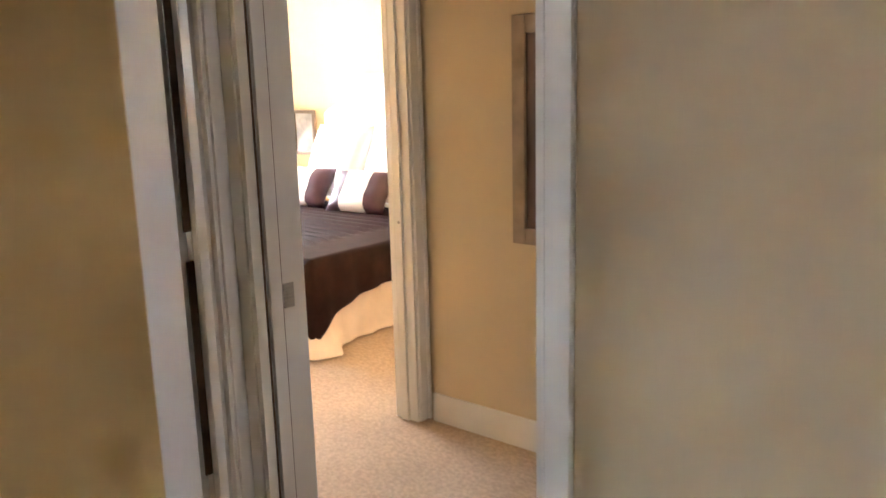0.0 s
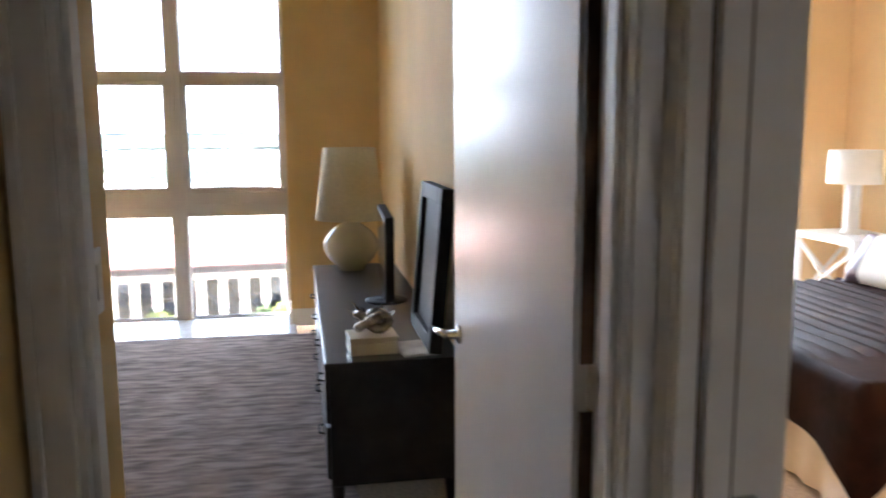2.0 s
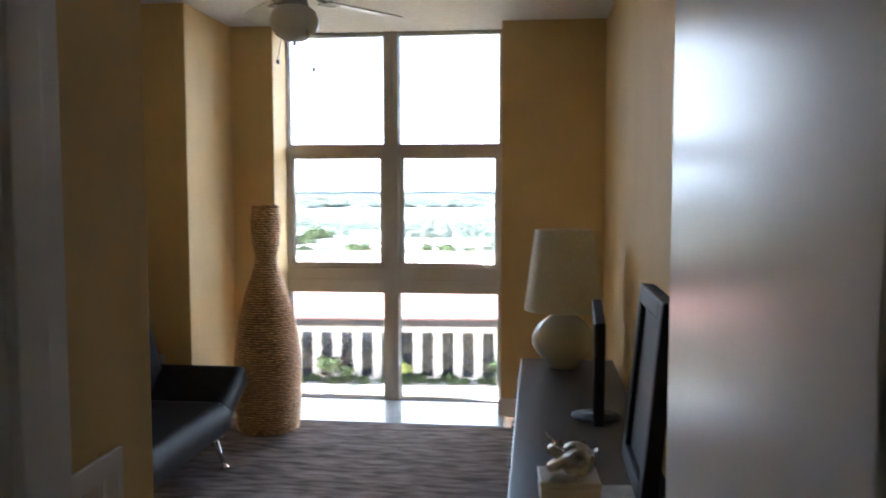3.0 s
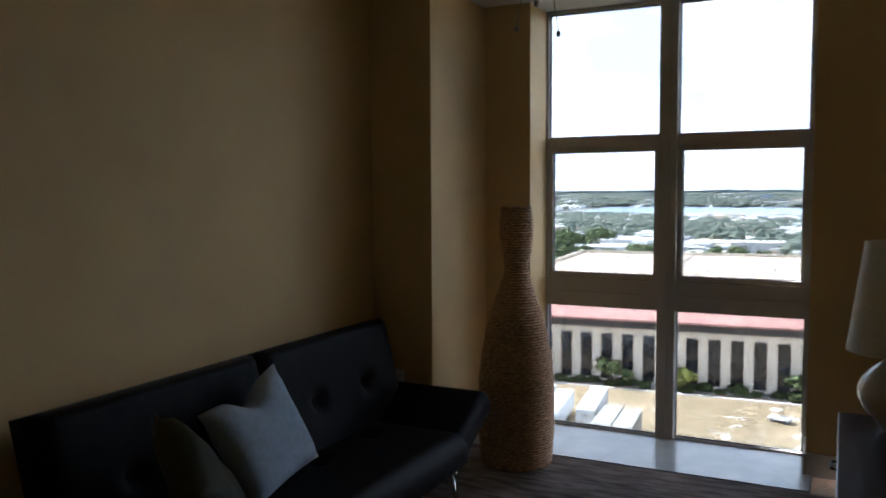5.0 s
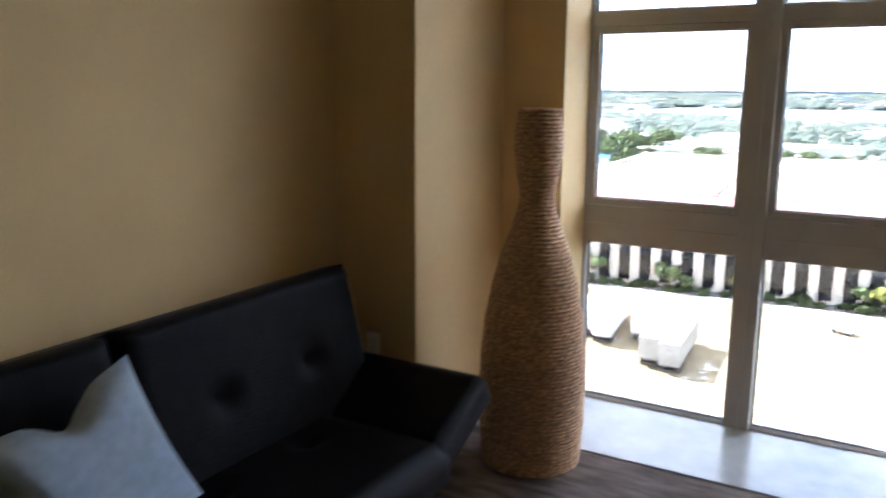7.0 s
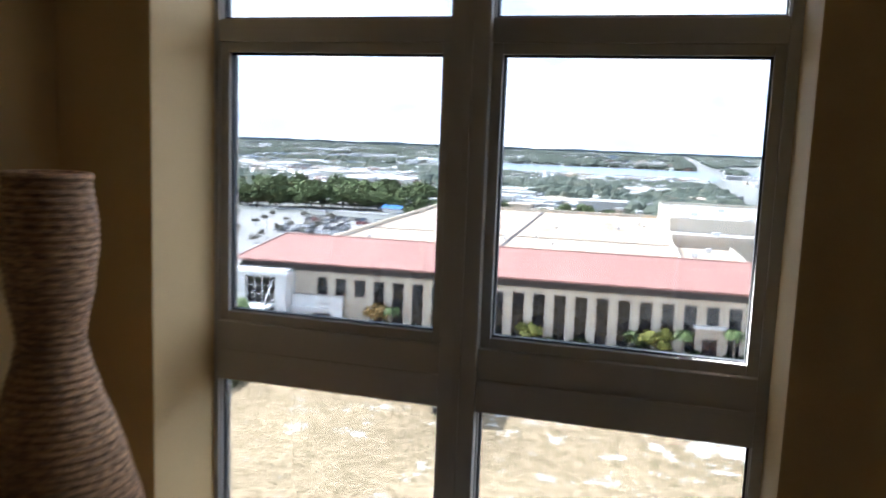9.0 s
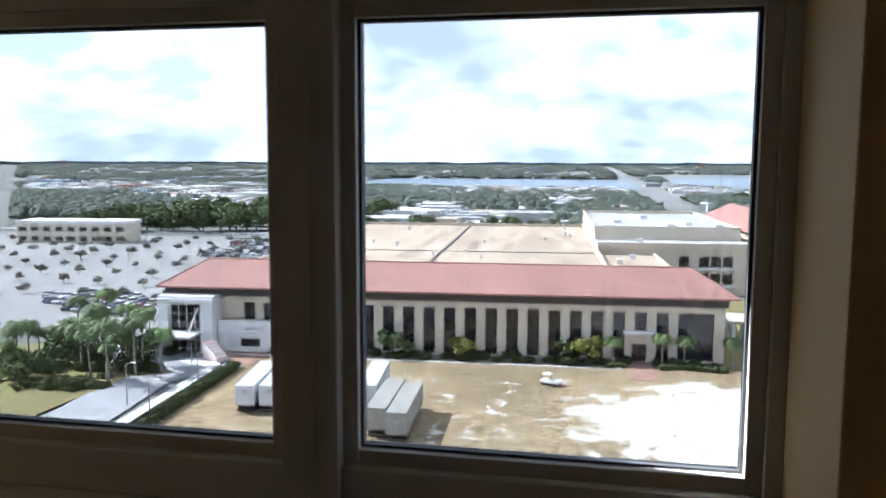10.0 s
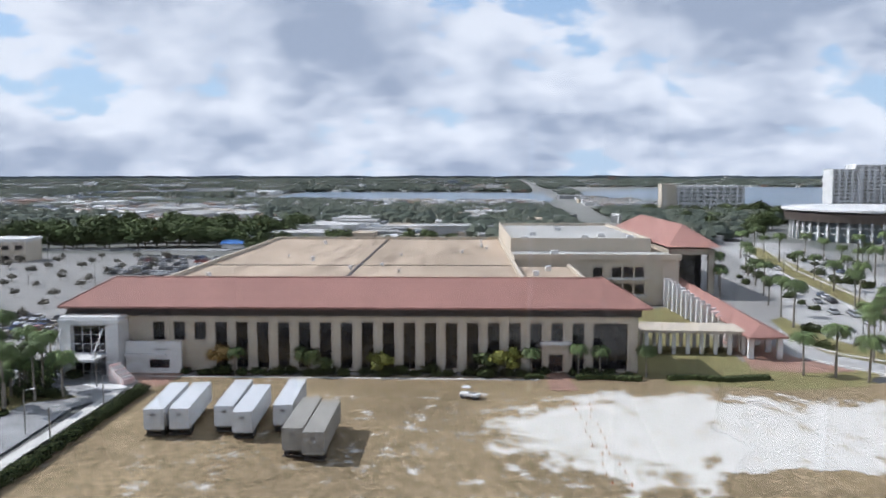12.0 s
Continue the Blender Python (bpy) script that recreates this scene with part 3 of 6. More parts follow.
def sofa():
    s = thing("sofa", "black leather click-clack sofa with tufted back and chrome legs", "sofa", (-1.0, 2.45, -0.002))
    # local y along the wall, x towards the room
    Y0, Y1 = -0.92, 0.92
    bm = B(); pad(bm, -0.24, Y0, 0.235, 0.42, Y1, 0.40, [(0.35, v) for v in (0.14, 0.38, 0.62, 0.86)], 0.07, n=40)
    part("seat", bm, M_LEATHER, s, smooth=True)
    lean = Matrix.Translation((-0.19, 0, 0.30)) @ pose(0, 0, 0, 0, 76, 0)
    for a, b in ((-1.06, 0.07), (0.085, 1.20)):
        bm = B(); pad(bm, -0.60, a, -0.02, 0.02, b, 0.12, [(0.50, 0.30), (0.50, 0.70)], 0.045, m=lean)
        part("backrest", bm, M_LEATHER, s, smooth=True)
    for sg in (1, -1):
        m = Matrix.Translation((0, sg * 0.915, 0.275)) @ pose(0, 0, 0, sg * 27, 0, 0)
        bm = B()
        if sg > 0:
            pad(bm, -0.20, 0.0, -0.04, 0.39, 0.40, 0.11, (), 0.05, m=m)
        else:
            pad(bm, -0.20, -0.40, -0.04, 0.39, 0.0, 0.11, (), 0.05, m=m)
        arm = part("armrest", bm, M_LEATHER, s, smooth=True)
        bm = B(); add_box(bm, -0.18, min(0, sg * 0.36), -0.055, 0.37, max(0, sg * 0.36), -0.042, 0.004, m=m)
        part("arm_panel", bm, M_STEEL, arm, "brushed metal underside panel")
    bm = B()
    for x in (-0.2, 0.385):
        add_tube(bm, [(x, Y0 - 0.02, 0.213), (x, Y1 + 0.03, 0.213)], 0.009, 12)
    for y in (Y0 + 0.1, 0, Y1 - 0.1):
        add_tube(bm, [(-0.2, y, 0.205), (0.40, y, 0.205)], 0.012, 10)
    part("frame", bm, M_CHROME, s, "chromed tube frame", smooth=True)
    for x in (-0.2, 0.34):
        for y in (Y0 + 0.02, Y1 - 0.05):
            bm = B()
            add_tube(bm, [(x, y, 0.20), (x + 0.02 * (1 if x > 0 else -1), y, 0.10), (x + 0.05 * (1 if x > 0 else -1), y, 0.02)], 0.013, 12)
            leg = part("leg", bm, M_CHROME, s, "chrome leg", smooth=True)
            bm = B(); add_lathe(bm, [(0.0, 0.0), (0.028, 0.0), (0.028, 0.012), (0.014, 0.024), (0, 0.024)], 20, (x + 0.05 * (1 if x > 0 else -1), y, 0.002))
            part("foot", bm, M_CHROME, leg, "round chrome foot", smooth=True)
    return s


sofa()
bm = cushion_mesh(0.465, 0.465, 0.16, seed=1.0, chop=0.075)
p1 = new("throw_pillow", mesh_of("throw_pillow", bm, M_PILLOW, True))
p1.matrix_basis = pose(-1.03, 2.29, 0.61, 0, 0, 0) @ pose(0, 0, 0, 0, 72, -8) @ pose(0, 0, 0, 0, 0, 16)
tagged(p1, "pale blue-grey square throw pillow leaning on the black sofa", "pillow", "sofa pillows")
bm = cushion_mesh(0.47, 0.47, 0.17, seed=5.0)
p2 = new("throw_pillow", mesh_of("throw_pillow", bm, M_GREEN, True))
p2.matrix_basis = pose(-0.86, 1.78, 0.585, 0, 0, 0) @ pose(0, 0, 0, 0, 58, 44) @ pose(0, 0, 0, 0, 0, 28)
tagged(p2, "olive green satin throw pillow leaning on the black sofa", "pillow", "sofa pillows")


def wicker_vase():
    v = thing("floor_vase", "tall bottle-shaped woven wicker floor vase", "vase", (-0.62, 4.15, 0.0))
    prof = [(0.205, 0.0), (0.218, 0.06), (0.226, 0.20), (0.228, 0.38), (0.222, 0.52), (0.208, 0.65), (0.187, 0.77), (0.160, 0.88), (0.130, 0.97), (0.102, 1.05), (0.081, 1.11), (0.072, 1.16), (0.077, 1.21), (0.091, 1.28), (0.101, 1.36), (0.100, 1.44), (0.088, 1.53)]
    P = []
    n = 190
    for i in range(n + 1):
        z = 1.53 * i / n
        for (r0, a), (r1, b) in zip(prof, prof[1:]):
            if a <= z <= b + 1e-6:
                f = (z - a) / (b - a)
                f = f * f * (3 - 2 * f) * 0.3 + f * 0.7
                r = r0 + (r1 - r0) * f
                break
        P.append((r + 0.0017 * (1 if i % 2 else -1) + 0.0012 * math.sin(i * 12.9), z))
    P += [(0.070, 1.525), (0.060, 1.30), (0.0, 1.28)]
    bm = B(); add_lathe(bm, P, 72, ripple=0.004)
    part("body", bm, M_WICKER, v, smooth=False)
    for z, r in ((1.522, 0.084), (0.012, 0.206)):
        bm = B(); add_tube(bm, [(r * math.cos(a * math.pi / 16), r * math.sin(a * math.pi / 16), z) for a in range(33)], 0.010, 8)
        part("rim", bm, M_WICKER, v, "braided wicker rim")


wicker_vase()


def dresser():
    d = thing("dresser", "long low black-stained wooden dresser on short tapered legs", "dresser", (1.39, 2.455, 0))
    x0, x1, y0, y1 = -0.265, 0.265, -1.155, 1.155
    bm = B(); add_box(bm, x0 + 0.01, y0 + 0.01, 0.13, x1, y1 - 0.01, 0.610, 0.004); part("body", bm, M_EBONY, d)
    bm = B(); add_box(bm, x0 - 0.008, y0 - 0.008, 0.612, x1 + 0.002, y1 + 0.008, 0.638, 0.005); part("top", bm, M_EBONY, d, "glossy black top")
    for k in range(4):
        a = y0 + 0.03 + k * 0.565
        for za, zb in ((0.155, 0.37), (0.385, 0.60)):
            bm = B(); add_box(bm, x0 - 0.004, a, za, x0 + 0.012, a + 0.55, zb, 0.004)
            dr = part("drawer", bm, M_EBONY, d)
            bm = B(); add_tube(bm, [(x0 - 0.004, a + 0.22, (za + zb) / 2), (x0 - 0.028, a + 0.23, (za + zb) / 2), (x0 - 0.028, a + 0.32, (za + zb) / 2), (x0 - 0.004, a + 0.33, (za + zb) / 2)], 0.005, 8)
            part("handle", bm, M_PLASTIC, dr, "dark bar handle")
    for x in (x0 + 0.035, x1 - 0.035):
        for y in (y0 + 0.035, 0.0, y1 - 0.035):
            bm = B(); add_tube(bm, [(x, y, 0.13), (x, y, 0.0)], [0.030, 0.018], 12); part("leg", bm, M_EBONY, d)


dresser()
TOP = 0.638


def table_lamp():
    l = thing("table_lamp", "cream ceramic gourd table lamp with a linen shade", "lamp", (1.36, 3.42, TOP))
    bm = B(); add_lathe(bm, [(0.0, 0.0), (0.085, 0.0), (0.088, 0.012), (0.10, 0.03), (0.145, 0.075), (0.172, 0.125), (0.176, 0.165), (0.162, 0.205), (0.125, 0.25), (0.080, 0.285), (0.045, 0.31), (0.032, 0.33), (0.030, 0.35), (0.0, 0.35)], 40)
    part("base", bm, M_CERAMIC, l, "glazed cream ceramic body", smooth=True)
    bm = B(); add_tube(bm, [(0, 0, 0.345), (0, 0, 0.42)], 0.012, 10); part("stem", bm, M_STEEL, l)
    bm = B(); add_lathe(bm, [(0.222, 0.325), (0.163, 0.775), (0.160, 0.775), (0.219, 0.325), (0.222, 0.325)], 48, close=False)
    part("shade", bm, M_SHADE, l, "off-white linen drum shade", smooth=True)
    bm = B()
    for a in range(3):
        add_tube(bm, [(0, 0, 0.735), (0.16 * math.cos(a * 2.094), 0.16 * math.sin(a * 2.094), 0.755)], 0.003, 6)
    part("spider", bm, M_STEEL, l)


table_lamp()


def ornament():
    bx = thing("decor_box", "cream lacquered box on the black dresser", "box", (1.315, 1.455, TOP), turn=3)
    bm = B(); add_box(bm, -0.095, -0.075, 0.0, 0.095, 0.075, 0.050, 0.004); part("body", bm, M_CREAM, bx)
    bm = B(); add_box(bm, -0.098, -0.078, 0.052, 0.098, 0.078, 0.072, 0.004); part("lid", bm, M_CREAM, bx)
    k = thing("sculpture", "silver and cream knotted ornament on a cream box", "ornament", (1.315, 1.46, TOP + 0.072))
    pts = []
    for i in range(73):
        a = 2 * math.pi * i / 72
        r = 0.048 + 0.020 * math.cos(3 * a)
        pts.append((r * math.cos(2 * a), r * math.sin(2 * a), 0.050 + 0.026 * math.sin(3 * a)))
    bm = B(); add_tube(bm, pts, 0.019, 10, caps=False); part("knot", bm, M_PEARL, k, smooth=True)
    for i in range(7):
        a = i * 2.399
        bm = B()
        c = Vector((0.05 * math.cos(a), 0.05 * math.sin(a), 0.055 + 0.02 * (i % 3)))
        t = c + Vector((0.045 * math.cos(a), 0.045 * math.sin(a), 0.03 + 0.012 * (i % 2)))
        w = Vector((-math.sin(a), math.cos(a), 0.3)) * 0.020
        q = [bm.verts.new(v) for v in (c - w, c + w, t + w * 0.5, t - w * 0.3)]
        f = bm.faces.new(q)
        bmesh.ops.solidify(bm, geom=[f], thickness=0.006)
        part("petal", bm, M_PEARL, k, "curled silver strip")


ornament()


def television():
    t = thing("television", "slim black flat-screen television on a round stand", "television", (1.475, 2.40, TOP), turn=0)
    m = pose(0, 0, 0, 0, 0, 87)
    bm = B(); add_box(bm, -0.36, -0.022, 0.06, 0.36, 0.022, 0.475, 0.006, m=m); part("housing", bm, M_PLASTIC, t)
    bm = B(); add_box(bm, -0.34, 0.0221, 0.082, 0.34, 0.024, 0.455, m=m); part("screen", bm, M_SCREEN, t, "glossy dark screen")
    bm = B(); add_lathe(bm, [(0, 0), (0.11, 0), (0.11, 0.008), (0.09, 0.014), (0.02, 0.016), (0.018, 0.07), (0, 0.07)], 32); part("stand", bm, M_PLASTIC, t, smooth=True)


television()


def leaning_frame():
    f = thing("picture_frame", "thick black framed picture leaning against the yellow wall", "picture frame", (1.555, 1.60, TOP))
    m = pose(0, 0, 0, 0, 5, 0)
    W, H, D = 0.27, 0.66, 0.055
    for q in ((-W, 0, -W + 0.07, H), (W - 0.07, 0, W, H), (-W + 0.07, 0, W - 0.07, 0.07), (-W + 0.07, H - 0.07, W - 0.07, H)):
        bm = B(); add_box(bm, -D / 2, q[0], q[1] + 0.003, D / 2, q[2], q[3], 0.008, m=m); part("frame_bar", bm, M_PLASTIC, f)
    bm = B(); add_box(bm, -0.008, -W + 0.07, 0.07, 0.012, W - 0.07, H - 0.07, m=m); part("picture", bm, M_PLASTIC, f, "dark picture")


leaning_frame()
bm = B(); add_box(bm, -0.07, -0.11, 0, 0.07, 0.11, 0.004, 0.001); add_box(bm, -0.068, -0.108, 0.004, 0.068, 0.108, 0.008, 0.001)
bk = new("booklet", mesh_of("booklet", bm, M_PAPER)); bk.matrix_basis = pose(1.485, 1.44, TOP, 0, 0, 8)
tagged(bk, "pale printed booklet lying on the black dresser", "booklet")


def ceiling_fan():
    f = thing("ceiling_fan", "white five-blade ceiling fan with a frosted globe light", "ceiling fan", (0.10, 2.49, CEIL))
    bm = B(); add_lathe(bm, [(0.0, 0), (0.07, 0.0), (0.068, -0.02), (0.03, -0.055), (0.016, -0.06), (0.016, -0.17), (0, -0.17)], 32); part("canopy", bm, M_FAN, f, smooth=True)
    bm = B(); add_lathe(bm, [(0.0, -0.16), (0.05, -0.16), (0.105, -0.185), (0.118, -0.215), (0.118, -0.255), (0.10, -0.29), (0.065, -0.305), (0.0, -0.305)], 40); part("motor", bm, M_FANMETAL, f, smooth=True)
    bm = B(); add_lathe(bm, [(0.0, -0.30), (0.058, -0.30), (0.062, -0.335), (0.072, -0.36), (0.0, -0.36)], 32); part("fitter", bm, M_FANMETAL, f, smooth=True)
    bm = B(); add_lathe(bm, [(0.070, -0.352), (0.098, -0.375), (0.112, -0.41), (0.108, -0.445), (0.085, -0.48), (0.045, -0.502), (0.0, -0.508)], 32, close=False, ripple=0.02); part("globe", bm, M_OPAL, f, "frosted glass globe", smooth=True)
    bm = B(); add_lathe(bm, [(0, -0.505), (0.010, -0.508), (0.008, -0.525), (0, -0.53)], 12); part("finial", bm, M_FANMETAL, f, smooth=True)
    for x, y, z in ((0.05, -0.04, -0.66), (-0.045, 0.03, -0.60)):
        bm = B(); add_tube(bm, [(x, y, -0.34), (x * 2.2, y * 2, z + 0.02)], 0.0016, 6); add_lathe(bm, [(0, 0), (0.008, 0.006), (0.008, 0.02), (0, 0.026)], 10, (x * 2.2, y * 2, z)); part("pull_chain", bm, M_FANMETAL, f)
    for k in range(5):
        m = pose(0, 0, 0, 0, 0, 53.5 + 72 * k)
        bm = B(); add_tube(bm, [(0.10, 0, -0.275), (0.15, 0, -0.30), (0.20, 0.012, -0.305), (0.245, 0, -0.305)], 0.011, 8)
        add_box(bm, 0.17, -0.045, -0.312, 0.25, 0.045, -0.304, 0.003)
        bmesh.ops.transform(bm, matrix=m, verts=bm.verts)
        iron = part("blade_iron", bm, M_FANMETAL, f, "cast blade bracket")
        bm = B(); pts = [(0.19, -0.052), (0.30, -0.062), (0.55, -0.070), (0.62, -0.066), (0.645, -0.045), (0.65, 0), (0.645, 0.045), (0.62, 0.066), (0.55, 0.070), (0.30, 0.062), (0.19, 0.052)]
        add_poly(bm, pts, -0.0035, 0.0035)
        bmesh.ops.transform(bm, matrix=m @ Matrix.Translation((0, 0, -0.30)) @ pose(0, 0, 0, 11, 0, 0), verts=bm.verts)
        part("blade", bm, M_FAN, f, "white fan blade")


ceiling_fan()


def plate(name, label, m, gang=1, outlet=False):
    t = thing(name, label, "switch" if not outlet else "outlet")
    t.matrix_basis = m
    w = 0.035 + 0.023 * (gang - 1)
    bm = B(); add_box(bm, -w, -0.0, -0.058, w, 0.006, 0.058, 0.002); part("cover", bm, M_WHITE, t)
    for g in range(gang):
        x = (g - (gang - 1) / 2) * 0.046
        if outlet:
            for z in (-0.02, 0.02):
                bm = B(); add_box(bm, x - 0.015, 0.006, z - 0.013, x + 0.015, 0.008, z + 0.013, 0.002); part("socket", bm, M_TRIM, t)
        else:
            bm = B(); add_box(bm, x - 0.015, 0.006, -0.032, x + 0.015, 0.010, 0.032, 0.002); part("rocker", bm, M_TRIM, t)


plate("light_switch", "white double rocker light switch on the wall return", pose(0.685, -0.285, 1.265, 0, 0, -90), 2)
plate("wall_outlet", "white double socket on the yellow column", pose(-1.25, 3.850, 0.50, 0, 0, 180), 1, True)


# ---- vestibule and bedroom things ----
def vestibule_panel():
    f = thing("wall_panel", "tall dark panel in a wide taupe frame on the wall", "wall art", (2.858, -0.945, 1.325))
    for q in ((-0.25, -0.445, -0.19, 0.445), (0.19, -0.445, 0.25, 0.445), (-0.19, -0.445, 0.19, -0.38), (-0.19, 0.375, 0.19, 0.445)):
        bm = B(); add_box(bm, -0.028, q[0], q[1], 0.0, q[2], q[3], 0.005); part("frame_bar", bm, M_TAUPE, f)
    bm = B(); add_box(bm, -0.014, -0.19, -0.38, 0.0, 0.19, 0.375); part("panel", bm, M_MIRRORDARK, f, "dark brown glazed panel")


vestibule_panel()


def bed():
    b = thing("bed", "king bed with brown ribbed satin cover and white scalloped headboard", "bed", (4.18, 1.88, 0))
    # local x towards the headboard
    X0, X1, Y0, Y1 = -1.0, 0.98, -0.95, 0.95
    bm = B(); add_box(bm, X0 + 0.03, Y0 + 0.03, 0.02, X1, Y1 - 0.03, 0.22, 0.02); part("base", bm, M_SKIRT, b)
    bm = B(); add_box(bm, X0 + 0.02, Y0 + 0.02, 0.225, X1, Y1 - 0.02, 0.52, 0.06); part("mattress", bm, M_LINEN, b)
    # skirt: pleated strip round three sides, spreading on the floor at the corner
    bm = B()
    path = []
    for i in range(61):
        path.append((X1 - (X1 - X0) * i / 60, Y0))
    for i in range(1, 61):
        path.append((X0, Y0 + (Y1 - Y0) * i / 60))
    rows = 7
    vs = []
    for k, (x, y) in enumerate(path):
        nx, ny = (0, -1) if k < 60 else ((-1, 0) if k > 60 else (-0.7, -0.7))
        corner = math.exp(-((k - 60) / 4.0) ** 2)
        col = []
        for r in range(rows + 1):
            f = r / rows
            o = 0.012 * math.sin(k * 1.1) * f + 0.02 * f + corner * 0.16 * f ** 2.5
            col.append(bm.verts.new((x + nx * o, y + ny * o, 0.30 - 0.295 * f + corner * 0.0)))
        vs.append(col)
    for a, c in zip(vs, vs[1:]):
        for r in range(rows):
            bm.faces.new((a[r], c[r], c[r + 1], a[r + 1]))
    part("bed_skirt", bm, M_SKIRT, b, "cream fabric bed skirt", smooth=True)
    # cover: ribbed top and sides hanging to points
    bm = B()
    nx, ny = 66, 40
    g = {}
    xa, xb, ya, yb = X0 - 0.03, X1 - 0.35, Y0 - 0.03, Y1 + 0.03
    for i in range(nx + 1):
        for j in range(ny + 1):
            x, y = xa + (xb - xa) * i / nx, ya + (yb - ya) * j / ny
            rib = 0.016 * math.sin((x - xa) * 60) if y > ya + 0.35 else 0.0
            g[i, j] = bm.verts.new((x, y, 0.555 + rib + 0.006 * noise.noise((x * 3, y * 3, 1))))
    for i in range(nx):
        for j in range(ny):
            bm.faces.new((g[i, j], g[i + 1, j], g[i + 1, j + 1], g[i, j + 1]))

    def skirt(edge, out, drop):
        prev, first = edge, [edge[0]]
        for r in range(1, 9):
            f = r / 8
            row = []
            for k, v in enumerate(edge):
                dd = drop(k / (len(edge) - 1))
                o = 0.02 + 0.03 * math.sin(k * 0.8) * f * 0.35 + 0.02 * f
                row.append(bm.verts.new((v.co.x + out[0] * o, v.co.y + out[1] * o, 0.555 - dd * f)))
            for k in range(len(edge) - 1):
                bm.faces.new((prev[k], prev[k + 1], row[k + 1], row[k]))
            prev = row
            first.append(row[0])
        return first

    foot = skirt([g[0, j] for j in range(ny + 1)], (-1, 0), lambda u: 0.26 + 0.20 * math.exp(-u / 0.10) + 0.08 * math.exp(-(1 - u) / 0.1))
    flank = skirt([g[i, 0] for i in range(nx + 1)], (0, -1), lambda u: 0.23 + 0.23 * math.exp(-u / 0.12))
    for r in range(8):
        q = [foot[r], flank[r], flank[r + 1], foot[r + 1]]
        bm.faces.new(q[1:] if r == 0 else q)
    part("cover", bm, M_BROWN, b, "dark brown ribbed satin cover", smooth=True)
    # headboard with stepped, curved shoulders
    def outline():
        pts = [(-1.08, 0.0)]
        for k in range(9):
            a = k / 8
            pts.append((-1.08 + 0.10 * a, 1.26 + 0.11 * math.sin(a * math.pi / 2) * 0.5))
        for k in range(1, 11):
            a = k / 10
            pts.append((-0.90 + 0.18 * a, 1.36 + 0.24 * (a ** 1.5)))
        h = [(y, z) for y, z in pts]
        return h + [(-y, z) for y, z in reversed(h)]
    bm = B()
    o = outline()
    a = [bm.verts.new((1.02, y, z)) for y, z in o]
    c = [bm.verts.new((1.10, y, z)) for y, z in o]
    bm.faces.new(a); bm.faces.new(c[::-1])
    for i in range(len(o)):
        j = (i + 1) % len(o)
        bm.faces.new((a[i], a[j], c[j], c[i]))
    part("headboard", bm, M_WHITE, b, "white scalloped upholstered headboard")


bed()


def bed_pillow(name, label, mtl, at, tilt, turn, w, d, t, seed):
    o = new(name, mesh_of(name, cushion_mesh(w, d, t, seed=seed), mtl, True))
    o.matrix_basis = pose(*at) @ pose(0, 0, 0, 0, 0, turn) @ pose(0, 0, 0, 0, -tilt, 0)
    tagged(o, label, "pillow", "bed pillows")
    return o


for y, sd in ((2.50, 1), (1.80, 4)):
    bed_pillow("euro_pillow", "large white square pillow standing against the headboard", M_LINEN, (4.90, y, 0.88), 66, 0, 0.66, 0.66, 0.20, sd)
for y, sd in ((2.53, 2), (1.88, 7)):
    holder = thing("banded_pillow", "plum satin pillow with a wide white centre band", "pillow", group="bed pillows")
    holder.matrix_basis = pose(4.54, y, 0.71) @ pose(0, 0, 0, 0, 0, 6) @ pose(0, 0, 0, 0, -56, 0)
    part("case", cushion_mesh(0.36, 0.56, 0.17, seed=sd), M_PLUM, holder, smooth=True)
    bmc = cushion_mesh(0.372, 0.572, 0.178, seed=sd)
    bmesh.ops.delete(bmc, geom=[f for f in bmc.faces if abs(f.calc_center_median().y) > 0.125], context="FACES")
    part("band", bmc, M_LINEN, holder, "white fabric band", smooth=True)


def nightstand():
    n = thing("nightstand", "white open nightstand with crossed side rails", "nightstand", (5.02, 3.52, 0))
    x0, x1, y0, y1 = -0.24, 0.24, -0.33, 0.33
    bm = B(); add_box(bm, x0, y0, 0.70, x1, y1, 0.75, 0.004); part("top", bm, M_WHITE, n)
    bm = B(); add_box(bm, x0 + 0.01, y0 + 0.01, 0.14, x1 - 0.01, y1 - 0.01, 0.17, 0.004); part("shelf", bm, M_WHITE, n)
    for x in (x0 + 0.02, x1 - 0.02):
        for y in (y0 + 0.02, y1 - 0.02):
            bm = B(); add_box(bm, x - 0.018, y - 0.018, 0, x + 0.018, y + 0.018, 0.70, 0.002); part("leg", bm, M_WHITE, n)
    for y in (y0 + 0.02, y1 - 0.02):
        for s in (1, -1):
            bm = B(); add_tube(bm, [(x0 + 0.03, y, 0.435 - s * 0.23), (x1 - 0.03, y, 0.435 + s * 0.23)], 0.012, 6); part("cross_rail", bm, M_WHITE, n)
    for s in (1, -1):
        bm = B(); add_tube(bm, [(x0 + 0.02, y0 + 0.03, 0.435 - s * 0.23), (x0 + 0.02, y1 - 0.03, 0.435 + s * 0.23)], 0.012, 6); part("cross_rail", bm, M_WHITE, n)


nightstand()


